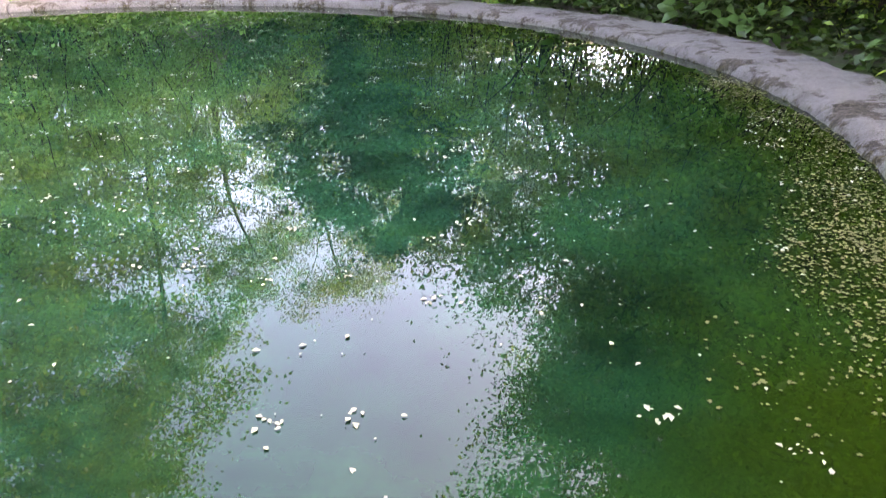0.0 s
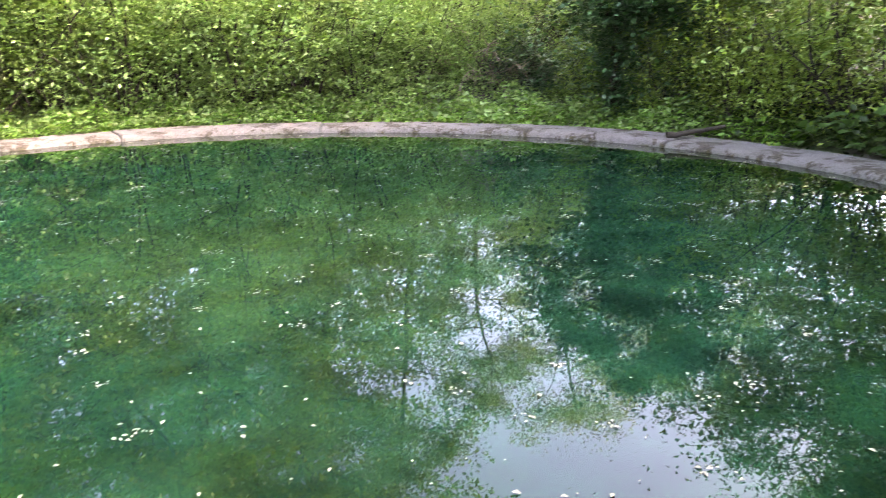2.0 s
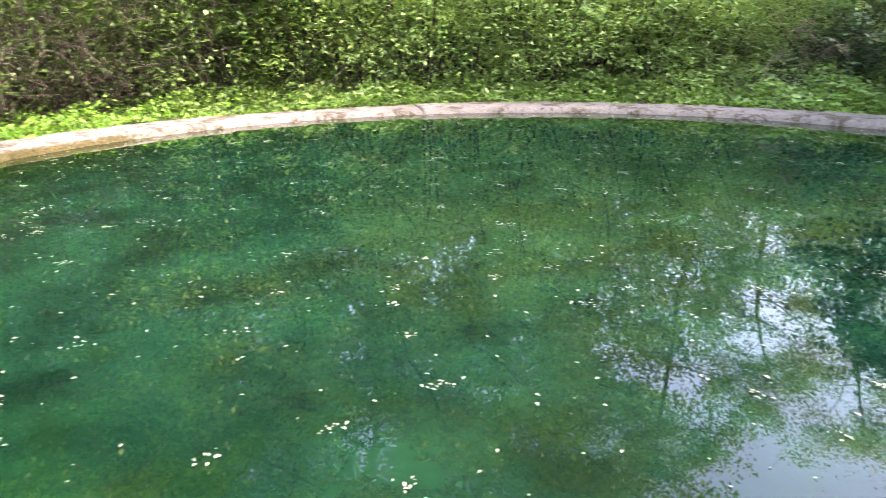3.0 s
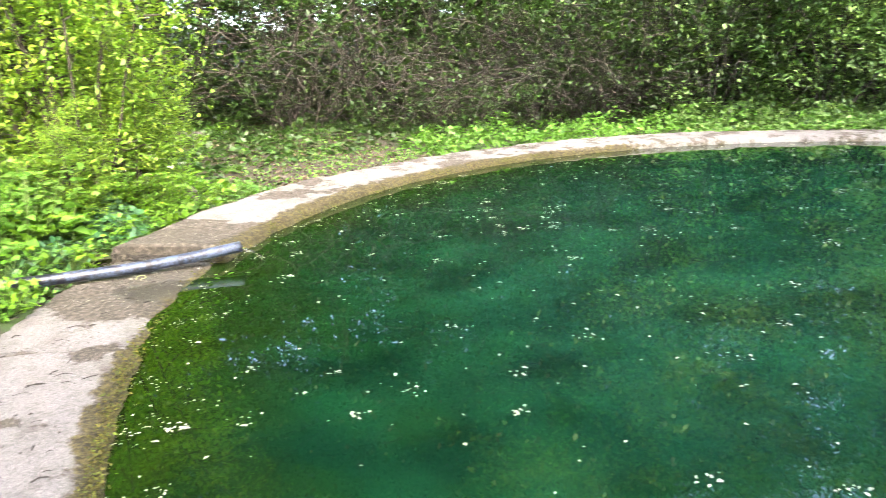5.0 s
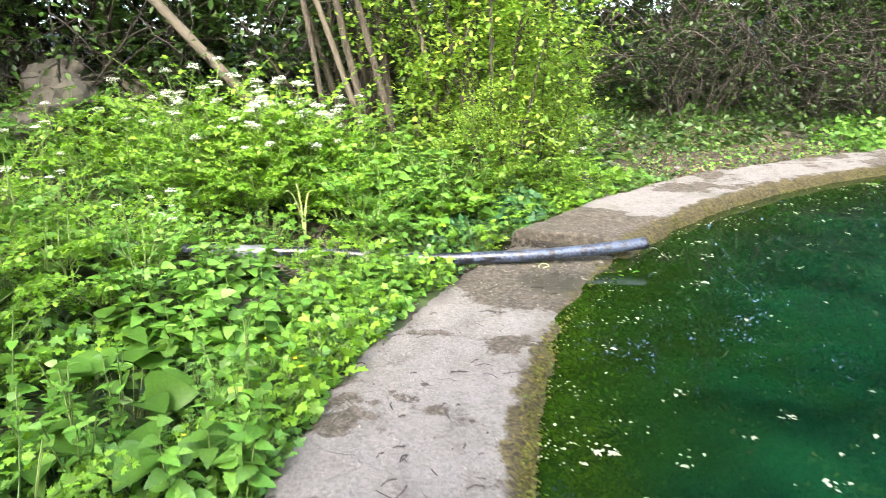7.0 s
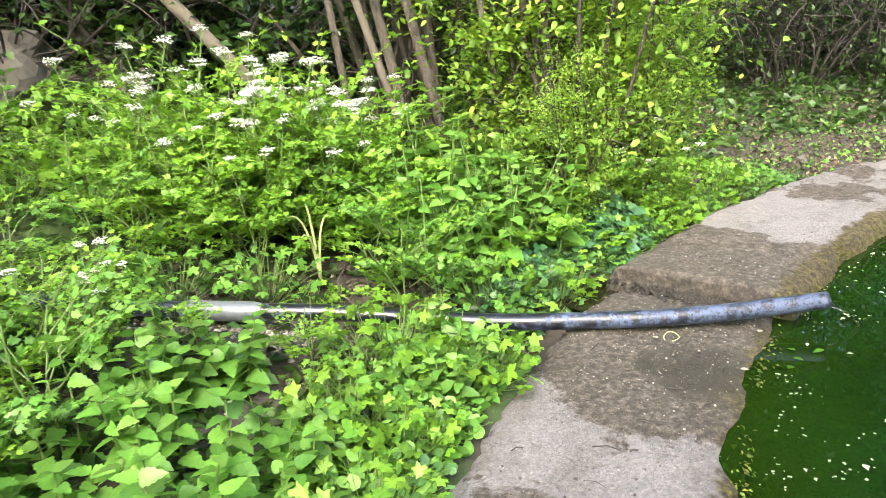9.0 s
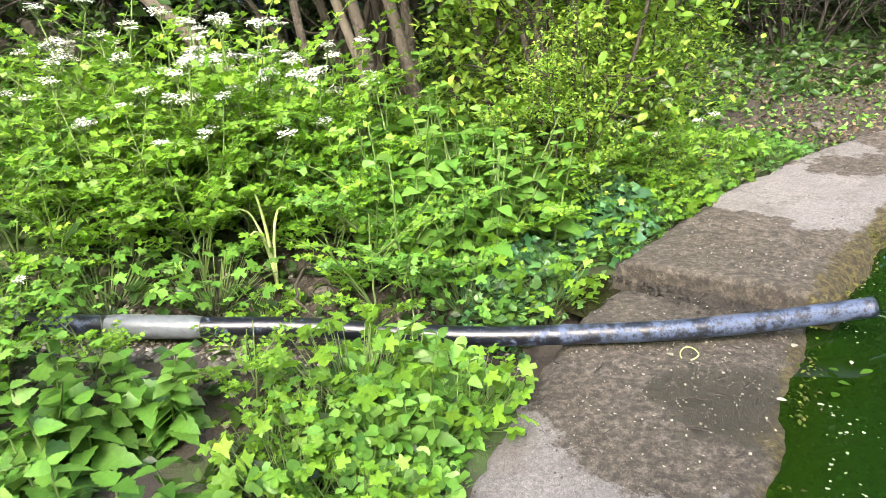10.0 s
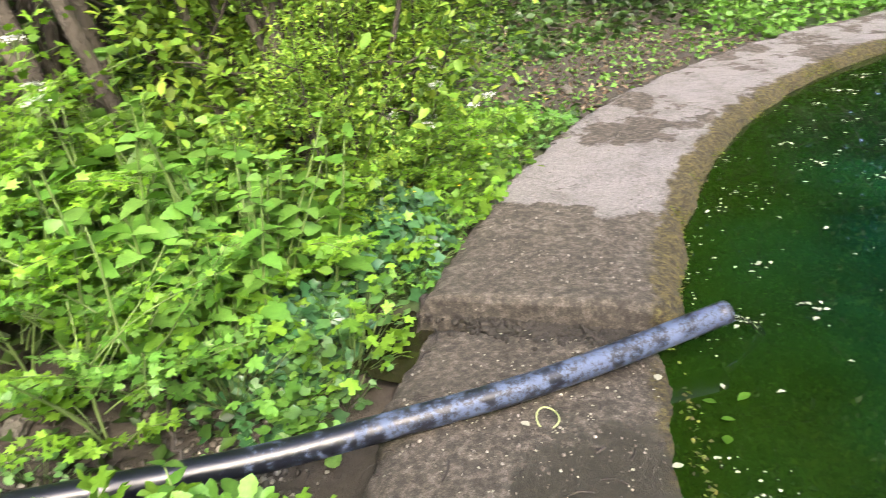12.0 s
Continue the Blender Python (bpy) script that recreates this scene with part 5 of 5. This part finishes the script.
def moss_fringe(n):
    """Short algae and moss tufts hanging along the inner edge at the waterline."""
    th = np.radians(rng.uniform(205, 318, n))
    r = rng.normal(7.015, 0.02, n) + np.array([0.03 * noise.noise((a * 0.35, 1, 0)) + 0.012 * noise.noise((a * 1.7, 2, 0)) for a in np.degrees(th)])
    x, y = CX + r * np.cos(th), CY + r * np.sin(th)
    dense = np.array([noise.noise((a * 2.5, b * 2.5, 4)) for a, b in zip(x, y)]) + rng.uniform(-0.3, 0.3, n) > -0.05
    # the sunken slab lies awash: little grows there
    deg = np.degrees(th)
    dense &= ~((deg > 258.5) & (deg < 273.5) & (rng.uniform(0, 1, n) < 0.85))
    x, y, r, th = x[dense], y[dense], r[dense], th[dense]
    m = len(x)
    z = np.clip((r - 6.96) / 0.1, 0, 1) * 0.085 + WATER_Z + 0.006
    d = np.stack([-np.cos(th), -np.sin(th), np.full(m, -0.4)], 1) + rng.normal(size=(m, 3)) * 0.6
    v, f = blades(rng, np.stack([x, y, z], 1), d, np.tile([0, 0, 1.0], (m, 1)) + rng.normal(size=(m, 3)) * 0.4, rng.uniform(0.008, 0.024, m), SMALL_LEAF)
    moss = leaf_material("moss_fringe", [(0.06, 0.05, 0.012), (0.12, 0.10, 0.018), (0.10, 0.13, 0.018), (0.03, 0.026, 0.008)], 0.1, 0.8)
    return tagged(part("moss_fringe", arrays_mesh("moss_fringe", v, f), moss), "olive moss and algae fringe along the wet inner edge", "moss", kind="stuff")

moss_fringe(15000)

def gravel(n):
    """Pebbles and crumbs of soil in the wet runnel beside the pipe."""
    bm = bmesh.new()
    bmesh.ops.create_icosphere(bm, subdivisions=1, radius=1.0)
    tv = np.array([tuple(q.co) for q in bm.verts])
    tf = np.array([[q.index for q in fc.verts] for fc in bm.faces])
    bm.free()
    vs, fs = [], []
    for i in range(n):
        y = rng.uniform(-4.2, -1.95)
        x = -6.35 + (y + 1.68) * -0.35 + rng.normal(0, 0.34)
        if math.hypot(x - CX, y - CY) < 8.03:
            continue
        k = rng.uniform(0.004, 0.02) * np.array([1, rng.uniform(0.6, 1), rng.uniform(0.4, 0.7)])
        v = tv * k * rng.uniform(0.8, 1.2, (len(tv), 1)) + np.array([x, y, ground_z(x, y) + 0.002])
        vs.append(v)
        fs.append(tf)
    v, f = join(list(zip(vs, fs)))
    m, nt, b, out = mat("wet_gravel")
    geo = nt.nodes.new("ShaderNodeNewGeometry")
    nt.links.new(ramp(nt, geo.outputs["Random Per Island"], [(0.0, (0.03, 0.024, 0.018)), (0.6, (0.10, 0.085, 0.065)), (0.95, (0.26, 0.24, 0.20))]), b.inputs["Base Color"])
    b.inputs["Roughness"].default_value = 0.6
    return tagged(part("gravel", arrays_mesh("gravel", v, f), m), "wet brown gravel and soil crumbs beside the pipe", "gravel", kind="stuff")

gravel(2600)

def puddle():
    """Dark shallow water standing in the gutter beside the broken slab."""
    ring = []
    n = 28
    for k in range(n + 1):
        ring.append((256.6 + 4.0 * k / n, 7.93, 7.95 + (0.36 + 0.12 * noise.noise((k * 0.4, 3, 1))) * math.sin(math.pi * k / n) ** 0.7))
    v, f = [], []
    for th, a, b in ring:
        v += [(*polar_xy(th, a), -0.118), (*polar_xy(th, b), -0.118)]
    for k in range(n):
        f.append((2 * k, 2 * k + 1, 2 * k + 3, 2 * k + 2))
    m, nt, b, out = mat("puddle_water")
    nt.links.new(mixc(nt, noise_(nt, 5, 5.0), (0.006, 0.007, 0.003), (0.022, 0.020, 0.010)), b.inputs["Base Color"])
    b.inputs["Roughness"].default_value = 0.06
    b.inputs["IOR"].default_value = 1.333
    return tagged(part("gutter_puddle", arrays_mesh("gutter_puddle", v, f), m), "dark shallow puddle in the gutter beside the pipe", "puddle")

puddle()

def soil_crumbs(n):
    """Dark crumbling soil and moss packed against the raised slab's broken end, also standing in for shade on its face.
    """
    bm = bmesh.new()
    bmesh.ops.create_icosphere(bm, subdivisions=1, radius=1.0)
    tv = np.array([tuple(q.co) for q in bm.verts])
    tf = np.array([[q.index for q in fc.verts] for fc in bm.faces])
    bm.free()
    ch = []
    for i in range(n):
        r = rng.uniform(7.04, 8.0)
        th = np.interp(r, [7.02, 7.22, 7.5, 7.75, 7.9], [257.2, 258.0, 257.95, 257.6, 257.0]) + abs(rng.normal(0, 0.30)) + 0.15
        x, y = polar_xy(th, r)
        k = rng.uniform(0.006, 0.022) * np.array([1, rng.uniform(0.6, 1), rng.uniform(0.5, 0.8)])
        z = -0.075 + max(0.0, 0.06 * (1 - (th - 257.4) / 1.2)) * rng.uniform(0, 1)
        ch.append((tv * k * rng.uniform(0.7, 1.3, (len(tv), 1)) + np.array([x, y, z]), tf))
    v, f = join(ch)
    # soil kept very dark so the step's lit face reads as shaded
    m = plain_material("damp_soil", (0.010, 0.008, 0.006), (0.038, 0.031, 0.022), 30, 0.9, 0.6)
    return tagged(part("soil_crumbs", arrays_mesh("soil_crumbs", v, f), m), "dark soil crumbs that also put shade in the broken joint", "soil", kind="stuff")

soil_crumbs(1300)

def slab_grit(n):
    """Grains of brown soil lying on the dirty slabs round the pipe."""
    bm = bmesh.new()
    bmesh.ops.create_icosphere(bm, subdivisions=1, radius=1.0)
    tv = np.array([tuple(q.co) for q in bm.verts])
    tf = np.array([[q.index for q in fc.verts] for fc in bm.faces])
    bm.free()
    ch = []
    for i in range(n):
        th, r = rng.uniform(238, 284), rng.uniform(7.1, 7.93)
        if rng.uniform() < 0.6:
            th = rng.normal(260.5, 5)
        x, y = polar_xy(th, r)
        if noise.noise((x * 3, y * 3, 8)) + rng.uniform(-0.4, 0.4) < -0.05 or abs(th - 258) < 1.0:
            continue
        dz = -0.075 if 258.2 < th < 274 else -0.012 if th >= 274 else 0.02 + max(0.0, 0.035 * (th - 254.5) / 4)
        k = 0.0025 + 0.006 * rng.uniform() ** 3
        ch.append((tv * k * np.array([1, rng.uniform(0.6, 1), 0.7]) * rng.uniform(0.8, 1.2, (len(tv), 1)) + np.array([x, y, slab_top(x, y, th, r, dz) + 0.001]), tf))
    v, f = join(ch)
    return tagged(part("slab_grit", arrays_mesh("slab_grit", v, f), bpy.data.materials["wet_gravel"]), "brown soil grains scattered on the dirty concrete", "grit", kind="stuff")

slab_grit(2600)
make_rock(-7.06, -1.43, -0.07, 0.035, 0.028, 0.022, 71, "small pale stone lying in the broken joint", 20)
make_rock(-7.01, -1.30, -0.07, 0.022, 0.018, 0.015, 72, "small pale pebble lying in the broken joint", 70)

def fallen_leaf(x, y, z, size, turn, material, label):
    """One leaf lying flat, its edges a little curled."""
    v, f = OVAL_LEAF[0] * size, OVAL_LEAF[1]
    ob = part("fallen_leaf", arrays_mesh("fallen_leaf", v, f, True), material)
    ob.matrix_basis = pose(x, y, z + 0.15 * size, 0, 0, turn)
    return tagged(ob, label, "leaf")

for i, (x, y, z) in enumerate(((-6.38, -0.69, -0.094), (-6.26, -0.71, -0.094), (-6.46, -0.68, -0.094), (-6.50, -0.56, -0.094))):
    fallen_leaf(x, y, z, 0.045 + 0.01 * (i % 2), 70 * i, HERB_BRIGHT, "yellow green fallen leaf afloat beside the rim")
for i, (x, y, z) in enumerate(((-6.15, -0.90, -0.066), (-6.56, -0.84, -0.066), (-6.37, -1.28, -0.066), (-7.14, -1.41, -0.066))):
    fallen_leaf(x, y, z, 0.04 + 0.008 * (i % 2), 55 * i + 20, DEBRIS, "pale fallen leaf lying on the wet slab")

def straw_loop(x, y, z):
    """A bent straw lying in an open loop on the slab."""
    q = np.linspace(0.3, 5.4, 18)
    line = np.stack([x + 0.055 * np.cos(q), y + 0.035 * np.sin(q), z + 0.006 + 0.004 * np.sin(q * 2)], 1)
    v, f = tube(line, 0.0028, 5)
    return tagged(part("straw", arrays_mesh("straw", v, f, True), PALE_STALK), "pale bent straw looped on the dirty concrete", "straw")

straw_loop(-6.40, -1.22, -0.064)
